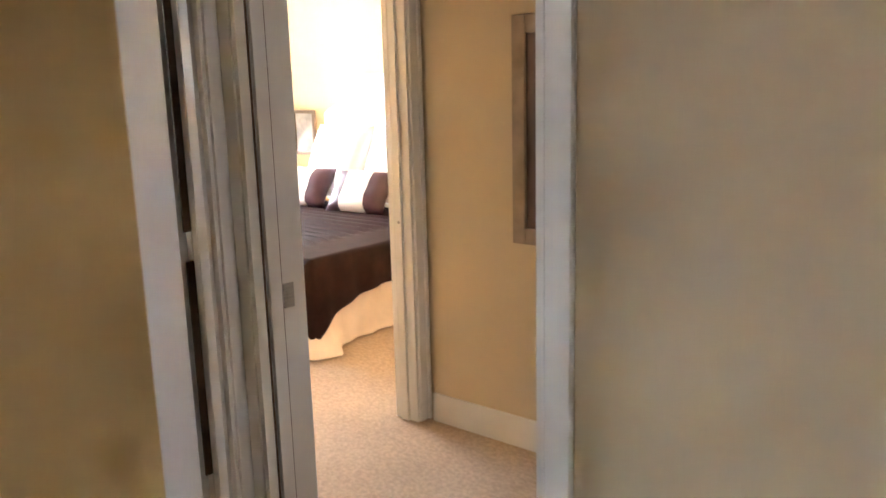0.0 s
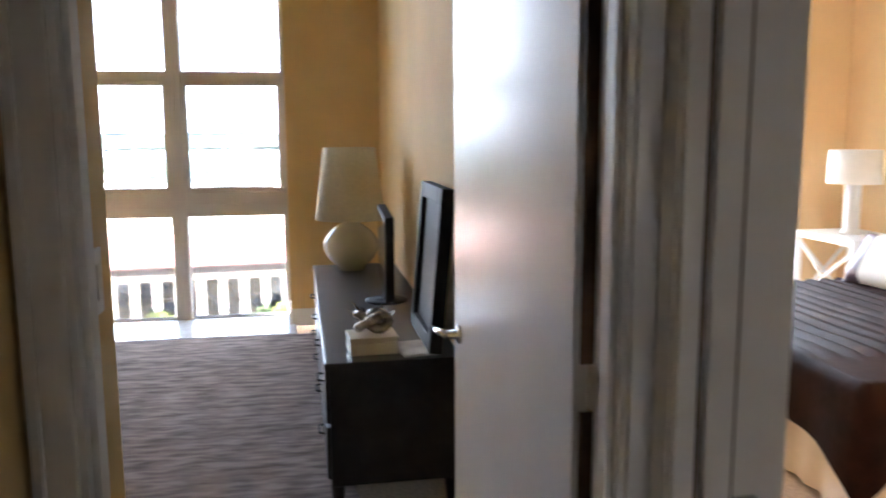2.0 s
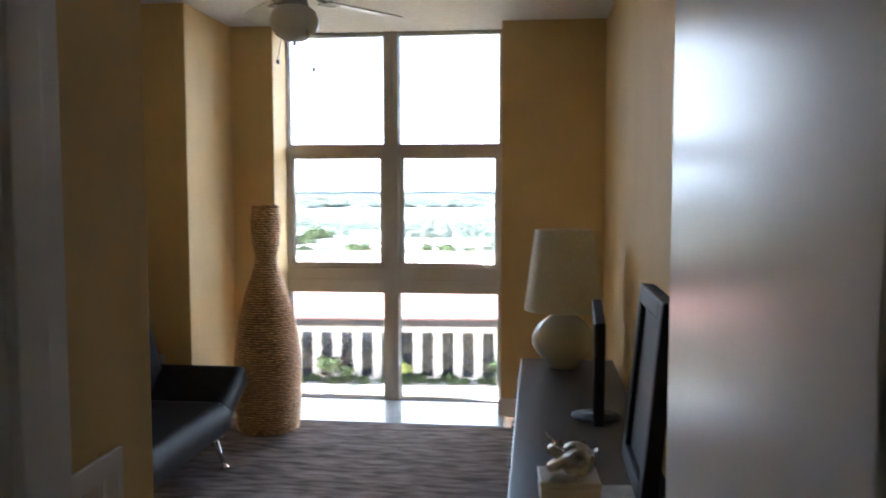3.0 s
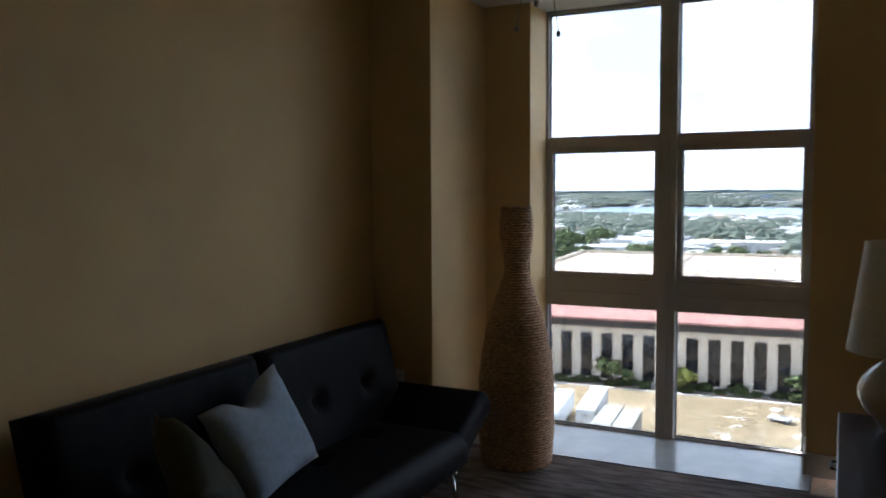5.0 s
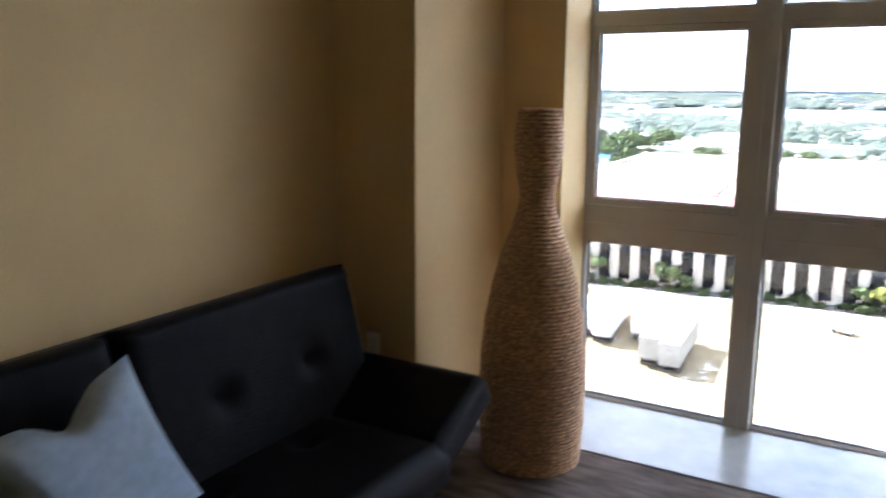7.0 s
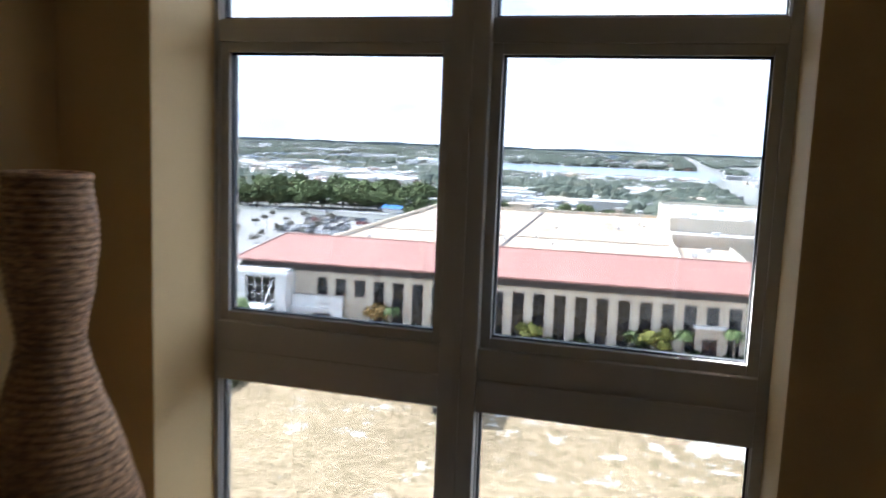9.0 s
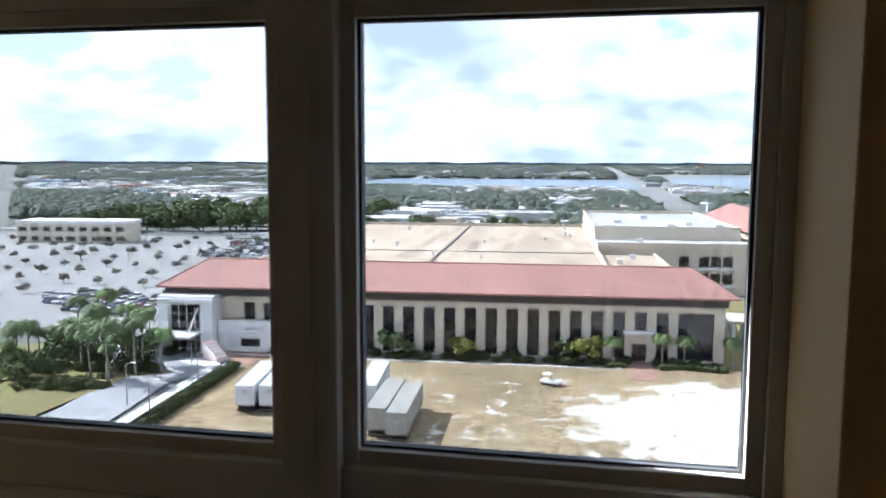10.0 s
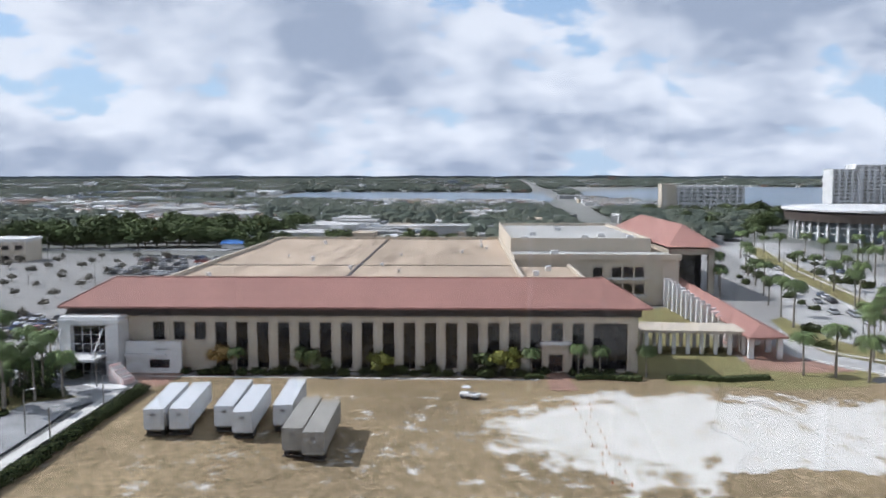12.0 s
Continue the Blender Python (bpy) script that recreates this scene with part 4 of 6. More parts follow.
def bedside_lamp():
    l = thing("bedside_lamp", "white column lamp with a white drum shade", "lamp", (5.0, 3.52, 0.75))
    bm = B(); add_lathe(bm, [(0, 0), (0.075, 0), (0.075, 0.02), (0.055, 0.03), (0.055, 0.36), (0.02, 0.37), (0.012, 0.40), (0, 0.40)], 28); part("base", bm, M_WHITE, l, smooth=True)
    bm = B(); add_lathe(bm, [(0.185, 0.37), (0.175, 0.61), (0.172, 0.61), (0.182, 0.37), (0.185, 0.37)], 36, close=False); part("shade", bm, M_LINEN, l, "white fabric drum shade", smooth=True)


bedside_lamp()


def bedroom_picture():
    f = thing("picture_frame", "silver framed print hanging above the nightstand", "picture", (5.296, 3.33, 1.10))
    for q in ((-0.15, -0.22, -0.12, 0.19), (0.12, -0.22, 0.15, 0.19), (-0.12, -0.22, 0.12, -0.19), (-0.12, 0.16, 0.12, 0.19)):
        bm = B(); add_box(bm, -0.025, q[0], q[1], 0, q[2], q[3], 0.003); part("frame_bar", bm, M_TAUPE, f)
    bm = B(); add_box(bm, -0.010, -0.12, -0.19, 0.0, 0.12, 0.16); part("print", bm, M_PAPER, f, "pale grey print")


bedroom_picture()


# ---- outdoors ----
# town ground, its colour greyed to suggest distance haze
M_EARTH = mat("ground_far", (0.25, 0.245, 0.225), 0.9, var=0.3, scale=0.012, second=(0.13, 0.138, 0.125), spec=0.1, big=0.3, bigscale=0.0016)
M_FIELD = mat("dry_grass", (0.32, 0.24, 0.15), 0.95, var=0.25, scale=1.1, second=(0.18, 0.14, 0.08), spec=0.05, big=0.24, bigscale=0.05, bump=0.6, bscale=3)
M_LAWN = mat("lawn", (0.20, 0.19, 0.085), 0.95, var=0.2, scale=0.3, second=(0.22, 0.18, 0.09), spec=0.05, big=0.2, bigscale=0.05)
M_ASPHALT = mat("worn_asphalt", (0.33, 0.33, 0.33), 0.9, var=0.12, scale=0.3, spec=0.15, big=0.12, bigscale=0.04)
M_CONCRETE = mat("concrete_lot", (0.30, 0.29, 0.275), 0.9, var=0.10, scale=0.25, spec=0.15, big=0.14, bigscale=0.03)
M_BOUL = mat("pale_boulevard", (0.44, 0.43, 0.41), 0.9, var=0.10, scale=0.25, spec=0.15, big=0.14, bigscale=0.03)
M_BARE = mat("bare_twigs", (0.20, 0.185, 0.15), 0.9, var=0.3, scale=0.9, rnd=0.25, spec=0.1)
M_GLAZE = mat("blue_green_glazing", (0.10, 0.14, 0.15), 0.15, var=0.2, scale=0.3, spec=0.6)
M_PINK = mat("pink_striped_canvas", (0.62, 0.33, 0.30), 0.8, var=0.25, scale=1.2, second=(0.72, 0.66, 0.62))
M_BANDBROWN = mat("brown_band", (0.13, 0.10, 0.085), 0.6, var=0.12, scale=0.4)
M_BLUE = mat("blue_tarpaulin", (0.05, 0.16, 0.42), 0.6, var=0.1, scale=0.5)
M_PAVER = mat("brick_paver", (0.36, 0.22, 0.17), 0.9, var=0.15, scale=0.8, spec=0.1)
M_KERB = mat("kerb", (0.62, 0.60, 0.56), 0.85, var=0.08, scale=1)
M_STUCCO = mat("cream_stucco", (0.56, 0.485, 0.385), 0.85, var=0.05, scale=0.5, big=0.08, bigscale=0.06, bump=0.1, bscale=8)
M_STUCCOW = mat("white_stucco", (0.70, 0.69, 0.67), 0.8, var=0.04, scale=0.4, big=0.06, bigscale=0.08)
M_ROOFRED = mat("red_tile_roof", (0.37, 0.185, 0.15), 0.8, var=0.10, scale=0.9, stretch=(1.6, 0.35, 1), big=0.12, bigscale=0.05, bump=0.4, bscale=6)
M_ROOFTAN = mat("tan_membrane", (0.54, 0.43, 0.32), 0.9, var=0.10, scale=0.16, second=(0.34, 0.265, 0.20), spec=0.1, stretch=(2.2, 0.35, 1), big=0.22, bigscale=0.045)
M_ROOFGREY = mat("grey_membrane", (0.46, 0.45, 0.42), 0.9, var=0.15, scale=0.10, spec=0.1)
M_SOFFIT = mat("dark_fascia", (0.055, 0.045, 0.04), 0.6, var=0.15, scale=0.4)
M_TINT = mat("tinted_window", (0.022, 0.021, 0.024), 0.12, var=0.3, scale=0.5, spec=0.6)
M_MULL = mat("dark_mullion", (0.05, 0.045, 0.045), 0.5)
M_TRAILER = mat("white_trailer", (0.60, 0.61, 0.62), 0.5, var=0.05, scale=0.6, big=0.08, bigscale=0.3, rnd=0.05)
M_TRAILERG = mat("weathered_trailer", (0.34, 0.32, 0.28), 0.6, var=0.15, scale=0.8, big=0.15, bigscale=0.4)
M_TYRE = mat("tyre", (0.02, 0.02, 0.02), 0.9)
M_BARK = mat("bark", (0.16, 0.115, 0.08), 0.95, var=0.25, scale=2, bump=0.5, bscale=9)
M_PALMBARK = mat("palm_trunk", (0.27, 0.235, 0.19), 0.9, var=0.2, scale=1.5, stretch=(1, 1, 4), bump=0.5, bscale=6)
M_LEAF = mat("leaf_dark", (0.125, 0.155, 0.068), 0.8, var=0.3, scale=0.9, rnd=0.35, spec=0.1)
M_LEAFY = mat("leaf_yellow", (0.25, 0.25, 0.06), 0.75, var=0.3, scale=0.9, rnd=0.2, spec=0.2)
M_LEAFO = mat("leaf_ochre", (0.26, 0.17, 0.06), 0.75, var=0.3, scale=0.9, rnd=0.2, spec=0.2)
M_PALM = mat("palm_leaf", (0.13, 0.175, 0.065), 0.7, var=0.3, scale=0.6, rnd=0.25, spec=0.25)
M_HEDGE = mat("hedge_leaf", (0.070, 0.085, 0.034), 0.85, var=0.35, scale=1.5, spec=0.1, bump=0.8, bscale=5)
M_WATER = mat("water", (0.12, 0.17, 0.22), 0.30, var=0.08, scale=0.01, bump=0.15, bscale=0.05)
# forest colour shifted to blue-grey to carry the distance haze
M_HAZEDFOREST = mat("hazed_forest", (0.12, 0.15, 0.17), 0.95, var=0.25, scale=0.01, spec=0.05)


def sheet(name, pts, z, mtl, label, category, kind="structure"):
    bm = B()
    bm.faces.new([bm.verts.new((x, y, z)) for x, y in pts])
    ob = solid(name, bm, mtl, label, category, kind)
    if ob.data.polygons[0].normal.z < 0:
        ob.data.flip_normals()
    return ob


def ragged(cx, cy, rx, ry, n, rough, seed):
    out = []
    for k in range(n):
        a = 2 * math.pi * k / n
        f = 1 + rough * noise.noise((math.cos(a) * 2.3 + seed, math.sin(a) * 2.3, seed)) + rough * 0.5 * noise.noise((math.cos(a) * 9 + seed, math.sin(a) * 9, seed))
        out.append((cx + rx * f * math.cos(a), cy + ry * f * math.sin(a)))
    return out


GZ = GROUND


def field_material():
    """Dry grass worn to white sand over the open middle of the field."""
    nt = M_FIELD.node_tree
    b = nt.nodes["Principled BSDF"]
    grass = b.inputs["Base Color"].links[0].from_socket
    tc = nt.nodes.new("ShaderNodeTexCoord")

    def m(op, a, c, clamp=False):
        n = nt.nodes.new("ShaderNodeMath")
        n.operation, n.use_clamp = op, clamp
        for i, v in enumerate((a, c)):
            if isinstance(v, (int, float)):
                n.inputs[i].default_value = v
            else:
                nt.links.new(v, n.inputs[i])
        return n.outputs[0]

    def blob(c, r):
        mp = nt.nodes.new("ShaderNodeMapping")
        mp.inputs["Location"].default_value = (-c[0] / r[0], -c[1] / r[1], 0)
        mp.inputs["Scale"].default_value = (1 / r[0], 1 / r[1], 0)
        nt.links.new(tc.outputs["Object"], mp.inputs[0])
        ln = nt.nodes.new("ShaderNodeVectorMath")
        ln.operation = "LENGTH"
        nt.links.new(mp.outputs[0], ln.inputs[0])
        return m("SUBTRACT", 1.0, ln.outputs["Value"])

    worn = m("MAXIMUM", m("MAXIMUM", blob((27, 112), (35, 24)), blob((62, 120), (34, 13))), m("MULTIPLY", blob((-12, 96), (18, 22)), 0.05))
    worn = m("SUBTRACT", worn, m("MULTIPLY", m("MAXIMUM", blob((35, 94), (13, 8)), 0.0), 1.6))
    fine = nt.nodes.new("ShaderNodeTexNoise")
    fine.inputs["Scale"].default_value, fine.inputs["Detail"].default_value, fine.inputs["Roughness"].default_value = 0.22, 14, 0.72
    mp = nt.nodes.new("ShaderNodeMapping")
    mp.inputs["Scale"].default_value = (1.2, 1.0, 1)
    nt.links.new(tc.outputs["Object"], mp.inputs[0])
    nt.links.new(mp.outputs[0], fine.inputs["Vector"])
    mask = m("ADD", m("MULTIPLY", m("MINIMUM", worn, 0.40), 1.9), m("MULTIPLY", m("SUBTRACT", fine.outputs["Fac"], 0.5), 3.6))
    mask = m("MULTIPLY", m("SUBTRACT", mask, 0.24), 3.2, True)
    mx = nt.nodes.new("ShaderNodeMix")
    mx.data_type = "RGBA"
    nt.links.new(mask, mx.inputs[0])
    nt.links.new(grass, mx.inputs[6])
    mx.inputs[7].default_value = (0.60, 0.57, 0.515, 1)
    nt.links.new(mx.outputs[2], b.inputs["Base Color"])


field_material()
bm = B()
bm.faces.new([bm.verts.new((4990 * math.cos(a * math.pi / 48), 4990 * math.sin(a * math.pi / 48), GZ - 0.30)) for a in range(96)])
solid("ground", bm, M_EARTH, "flat town ground reaching the horizon", "ground")
sheet("pavement_lot", [(-420, 150), (-86, 146), (-92, 200), (-118, 300), (-135, 336), (-420, 330)], GZ - 0.10, M_CONCRETE, "pale concrete parking lot beside the hall", "parking lot")
sheet("pavement_site", [(-95, 128), (-60, 126), (-30, 128), (120, 132), (140, 420), (-100, 420)], GZ - 0.14, M_CONCRETE, "paved yard round the long hall", "pavement")
sheet("ground_field", [(-58.5, 128), (-56.0, 86), (-52.0, 30), (-46, 5), (110, 5), (95, 128), (62, 142), (24, 142), (-30, 139), (-57, 136)], GZ - 0.05, M_FIELD, "dry brown grass field below the flat", "field")
sheet("ground_court", [(22.5, 148), (42, 150), (41.5, 216), (18, 214)], GZ - 0.10, M_LAWN, "patchy lawn court beside the covered walk", "lawn")
sheet("ground_lawn", ragged(41, 146, 21, 9.5, 60, 0.25, 2.2), GZ - 0.03, M_LAWN, "patchy green lawn beside the hall", "lawn")
# streets on the left
sheet("road_1", [(-74, 60), (-62, 60), (-63, 98), (-65, 116), (-62, 124), (-63, 132), (-69, 139), (-78, 141), (-86, 138), (-100, 146), (-100, 138), (-84, 128), (-75, 120), (-73, 100)], GZ - 0.035, M_ASPHALT, "grey asphalt drive with a turning circle", "road")
bm = B()
for a, b in (((-58.6, 72), (-61.0, 100)), ((-61.0, 100), (-62.5, 124))):
    d = Vector((b[0] - a[0], b[1] - a[1])); n = Vector((-d.y, d.x)).normalized() * 0.9
    add_poly(bm, [(a[0] - n.x, a[1] - n.y), (b[0] - n.x, b[1] - n.y), (b[0] + n.x, b[1] + n.y), (a[0] + n.x, a[1] + n.y)], GZ - 0.08, GZ + 0.08)
solid("pavement_kerb_1", bm, M_KERB, "pale concrete pavement along the drive", "pavement")
sheet("ground_planting", [(-67, 122), (-73, 118), (-74, 100), (-75, 60), (-120, 60), (-120, 126), (-101, 137), (-84, 127)], GZ - 0.03, M_LAWN, "planted bed with palms beside the drive", "planting")
sheet("pavement_forecourt", [(-86, 136), (-80, 143), (-57, 139), (-57, 130), (-60, 128), (-63, 133), (-69, 140), (-78, 142)], GZ - 0.02, M_PAVER, "reddish brick paved forecourt", "pavement")
# boulevard on the right
sheet("road_2", [(63, 146), (80, 128), (140, 120), (150, 160), (118, 300), (128, 420), (98, 420), (84, 300), (70, 220), (56, 182), (52, 160)], GZ - 0.04, M_BOUL, "wide pale boulevard lined with palms", "road")
sheet("ground_median", [(86, 200), (92, 198), (112, 390), (104, 392), (93, 300)], GZ + 0.06, M_LAWN, "green grass median of the boulevard", "median")
sheet("ground_verge", [(58, 178), (60, 164), (72, 150), (90, 140), (88, 146), (74, 158), (66, 178), (64, 204), (60, 200)], GZ + 0.05, M_LAWN, "planted verge beside the drop-off", "verge")
bm = B()
for pts in ([(54, 160), (64, 147.5), (88, 137)], [(56, 178), (62, 164), (74, 152), (92, 143)], [(85, 200), (92, 300), (103, 392)], [(93, 198), (99, 300), (113, 390)]):
    for a, b in zip(pts, pts[1:]):
        d = Vector((b[0] - a[0], b[1] - a[1])); n = Vector((-d.y, d.x)).normalized() * 0.35
        add_poly(bm, [(a[0] - n.x, a[1] - n.y), (b[0] - n.x, b[1] - n.y), (b[0] + n.x, b[1] + n.y), (a[0] + n.x, a[1] + n.y)], GZ - 0.1, GZ + 0.14)
solid("pavement_kerb_2", bm, M_KERB, "pale concrete kerb of the boulevard", "kerb")
sheet("pavement_dropoff", [(42, 150), (50, 148), (60, 150), (52, 162), (50, 200), (44, 236), (41, 236), (43, 160)], GZ - 0.015, M_PAVER, "reddish brick paved drop-off", "pavement")
# lagoon
sheet("water_1", [(-330, 1020), (40, 1000), (60, 1250), (40, 1430), (-380, 1440)], GZ - 0.06, M_WATER, "blue-grey lagoon beyond the town", "water")
sheet("water_2", [(95, 1130), (215, 1060), (240, 770), (900, 770), (900, 2000), (420, 1990), (110, 1500)], GZ - 0.06, M_WATER, "blue-grey lagoon beyond the town", "water")
sheet("road_3", [(94, 400), (105, 400), (64, 900), (44, 1800), (24, 3800), (16, 3800), (34, 1700), (51, 900)], GZ + 0.0, M_CONCRETE, "pale straight highway running to the horizon", "road")
sheet("road_4", [(-420, 346), (-130, 352), (-128, 362), (-420, 356)], GZ - 0.05, M_ASPHALT, "grey road behind the parking lot", "road")


# -- the long hall --
def hall():
    h = thing("convention_hall", "long cream two-storey hall with a red hipped roof", "building", (-58.0, 139.8, GZ), turn=4.04)
    U0, U1, EAVE = -10.4, 79.6, 11.0
    pitch, w = 3.67, 2.05
    bm = B()
    x = U0
    cols = [(-4.1 + pitch * k, w) for k in range(21)]
    holes = [(u - w / 2, u + w / 2) for u, w in cols] + [(71.9, 77.8)]
    for a, b in holes:
        add_box(bm, x, 0, 0, a, 0.6, EAVE)
        add_box(bm, a, 0, 8.65, b, 0.6, EAVE)
        add_box(bm, a, 0, 0, b, 0.6, 0.45)
        x = b
    add_box(bm, x, 0, 0, U1, 0.6, EAVE)
    add_box(bm, U0, 0.6, 0, U0 + 0.6, 30, EAVE); add_box(bm, U1 - 0.6, 0.6, 0, U1, 12, EAVE)
    part("facade_wall", bm, M_STUCCO, h, "cream stucco front wall")
    for k, (a, b) in enumerate(holes):
        z0 = 0.45
        if k in (0, 1, 2, 19):
            z0 = 5.4
            bm = B(); add_box(bm, a, 0.05, 0.45, b, 0.55, 5.4); part("spandrel", bm, M_STUCCO, h)
        bm = B(); add_box(bm, a, 0.42, z0, b, 0.50, 8.65); g = part("window", bm, M_TINT, h, "dark tinted window")
        bm = B()
        for z in (z0 + 0.06, 3.0, 5.5, 8.6):
            if z > z0:
                add_box(bm, a, 0.36, z - 0.06, b, 0.42, z + 0.06)
        nv = 5 if b - a > 4 else 2
        for q in range(nv + 1):
            c = a + (b - a) * q / nv
            add_box(bm, c - 0.05, 0.37, z0, c + 0.05, 0.43, 8.65)
        part("mullion", bm, M_MULL, g)
    bm = B(); add_box(bm, 64.2, -0.15, 0.2, 66.6, 0.06, 3.1); part("entrance_door", bm, M_TINT, h, "dark glazed side door")
    bm = B(); add_box(bm, 62.6, -0.9, 4.9, 68.2, 0.02, 5.5, 0.1); part("door_canopy", bm, M_STUCCOW, h)
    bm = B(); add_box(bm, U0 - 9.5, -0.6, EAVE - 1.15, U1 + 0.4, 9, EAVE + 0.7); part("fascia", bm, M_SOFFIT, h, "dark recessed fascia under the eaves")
    # hipped roof
    bm = B()
    e = [(-20.7, -2.4), (81.4, -2.4), (81.4, 13.0), (-20.7, 13.0)]
    r = [(-13.6, 5.2), (74.2, 5.2)]
    ez, rz = EAVE + 0.7, EAVE + 4.9
    ev = [bm.verts.new((a, b, ez)) for a, b in e]
    el = [bm.verts.new((a, b, ez - 0.35)) for a, b in e]
    rv = [bm.verts.new((a, b, rz)) for a, b in r]
    for f in ((ev[0], ev[1], rv[1], rv[0]), (ev[1], ev[2], rv[1]), (ev[2], ev[3], rv[0], rv[1]), (ev[3], ev[0], rv[0]), el[::-1]):
        bm.faces.new(f)
    for i in range(4):
        bm.faces.new((el[i], el[(i + 1) % 4], ev[(i + 1) % 4], ev[i]))
    roof = part("roof", bm, M_ROOFRED, h, "weathered red tile hipped roof")
    bm = B(); add_tube(bm, [(r[0][0], r[0][1], rz), (r[1][0], r[1][1], rz)], 0.16, 8)
    for (ea, ra) in ((0, 0), (3, 0), (1, 1), (2, 1)):
        add_tube(bm, [(*e[ea], ez), (*r[ra], rz)], 0.14, 8)
    part("ridge_cap", bm, M_ROOFRED, roof)
    # entrance pavilion
    bm = B()
    add_box(bm, -19.5, -4.5, 0, -17.6, 6, 10.2); add_box(bm, -11.6, -4.5, 0, -9.4, 3.0, 10.2); add_box(bm, -17.6, -4.5, 8.9, -11.6, 3, 10.2); add_box(bm, -17.6, 5.2, 0, -9.4, 6, 10.2)
    add_box(bm, -19.5, -5.0, 9.3, -9.0, -0.7, 9.8)
    pav = part("entrance_pavilion", bm, M_STUCCOW, h, "white stucco entrance block")
    bm = B(); add_box(bm, -17.6, -3.2, 0, -11.6, -3.1, 8.9); part("glazing", bm, M_TINT, pav)
    bm = B()
    for q in range(5):
        add_box(bm, -17.6 + q * 1.5 - 0.06, -3.35, 0, -17.6 + q * 1.5 + 0.06, -3.2, 8.9)
    for q in range(6):
        add_box(bm, -17.6, -3.33, q * 1.6 + 0.5, -11.6, -3.2, q * 1.6 + 0.62)
    part("glazing_bar", bm, M_STUCCOW, pav)
    bm = B(); add_box(bm, -19.8, -9.5, 3.6, -11.4, -4.4, 4.0, 0.08); part("canopy", bm, M_STUCCOW, pav, "white cantilevered canopy")
    for u in (-19.0, -12.0):
        bm = B(); add_tube(bm, [(u, -9.0, 3.9), (u, -4.5, 8.2)], 0.16, 8); part("canopy_strut", bm, M_STUCCOW, pav)
    # low sign wall
    bm = B(); add_box(bm, -9.2, -2.2, 0, 0.6, -1.7, 5.6, 0.05); add_box(bm, -9.2, -2.9, 3.0, -2.0, -2.2, 3.5, 0.05)
    sg = part("sign_wall", bm, M_STUCCOW, h, "low white curved sign wall")
    bm = B(); add_box(bm, -5.0, -2.24, 1.0, -1.5, -2.2, 2.4); part("sign_window", bm, M_TINT, sg)
    bm = B()
    for q in range(5):
        add_box(bm, -4.0 + q * 0.5, -2.26, 4.1, -3.65 + q * 0.5, -2.2, 4.35)
    part("sign_lettering", bm, M_MULL, sg, "small dark sign lettering")
    # flat exhibition roof behind
    bm = B(); add_box(bm, -16, 9.1, 0, 62.5, 148, 11.0); blk = part("exhibition_block", bm, M_STUCCO, h)
    bm = B(); add_box(bm, -15.4, 9.3, 11.004, 62.0, 147.4, 11.05); part("flat_roof", bm, M_ROOFTAN, blk, "tan stained flat membrane roof")
    bm = B()
    for q in ((-16, 9.1, -15.4, 148), (62.0, 9.1, 62.7, 148), (-15.4, 147.4, 62.0, 148)):
        add_box(bm, q[0], q[1], 11.0, q[2], q[3], 12.0)
    part("parapet", bm, M_STUCCO, blk, "cream roof parapet")
    bm = B(); add_box(bm, 22.6, 9.3, 11.05, 23.4, 147, 11.22); add_box(bm, -15.4, 66, 11.05, 62, 66.6, 11.2); part("expansion_joint", bm, M_SOFFIT, blk)
    rng = random.Random(5)
    for k in range(14):
        u, v = rng.uniform(-10, 58), 22 + 118 * k / 14 + rng.uniform(0, 5)
        bm = B(); s = rng.uniform(0.45, 0.75)
        add_lathe(bm, [(0, 0), (s * 0.7, 0), (s * 0.7, s * 1.1), (s, s * 1.2), (s * 0.9, s * 1.7), (0, s * 1.9)], 10, (u, v, 11.05)); part("roof_vent", bm, M_STUCCOW, blk, "small white roof vent")
    # higher blocks at the right
    bm = B(); add_box(bm, 62.8, 88, 0, 102, 158, 15.4); up = part("upper_block", bm, M_STUCCO, h)
    bm = B(); add_box(bm, 63.4, 88.6, 15.404, 101.4, 157.4, 15.45); part("upper_roof", bm, M_ROOFGREY, up, "pale grey stained flat roof")
    bm = B()
    for q in ((62.8, 88, 102, 88.6), (62.8, 157.4, 102, 158), (62.8, 88.6, 63.4, 157.4), (101.4, 88.6, 102, 157.4)):
        add_box(bm, q[0], q[1], 15.4, q[2], q[3], 16.4)
    part("parapet", bm, M_STUCCO, up)
    bm = B(); add_box(bm, 62.8, 73, 0, 106, 87.9, 12.6); add_box(bm, 62.8, 72.4, 11.9, 106.5, 73, 13.4); mid = part("middle_block", bm, M_STUCCO, h)
    bm = B(); add_box(bm, 63, 73.2, 12.604, 105.8, 87.8, 12.65); part("middle_roof", bm, M_ROOFGREY, mid)
    for u in (83.5, 88.5, 91.5, 94.5):
        for z in (3.0, 7.4):
            bm = B(); add_box(bm, u, 72.9, z, u + 2.4, 72.99, z + 2.6); part("window", bm, M_TINT, mid)
    for z in (2.6, 7.0):
        bm = B(); add_box(bm, 87.4, 72.0, z - 0.3, 98, 73.0, z + 0.1); part("balcony_slab", bm, M_STUCCOW, mid)
    bm = B(); add_box(bm, 62.8, 10, 0, 76.5, 71, 10.2); add_box(bm, 76.5, 9.8, 0, 77.2, 71, 11.0); lo = part("low_block", bm, M_STUCCO, h)
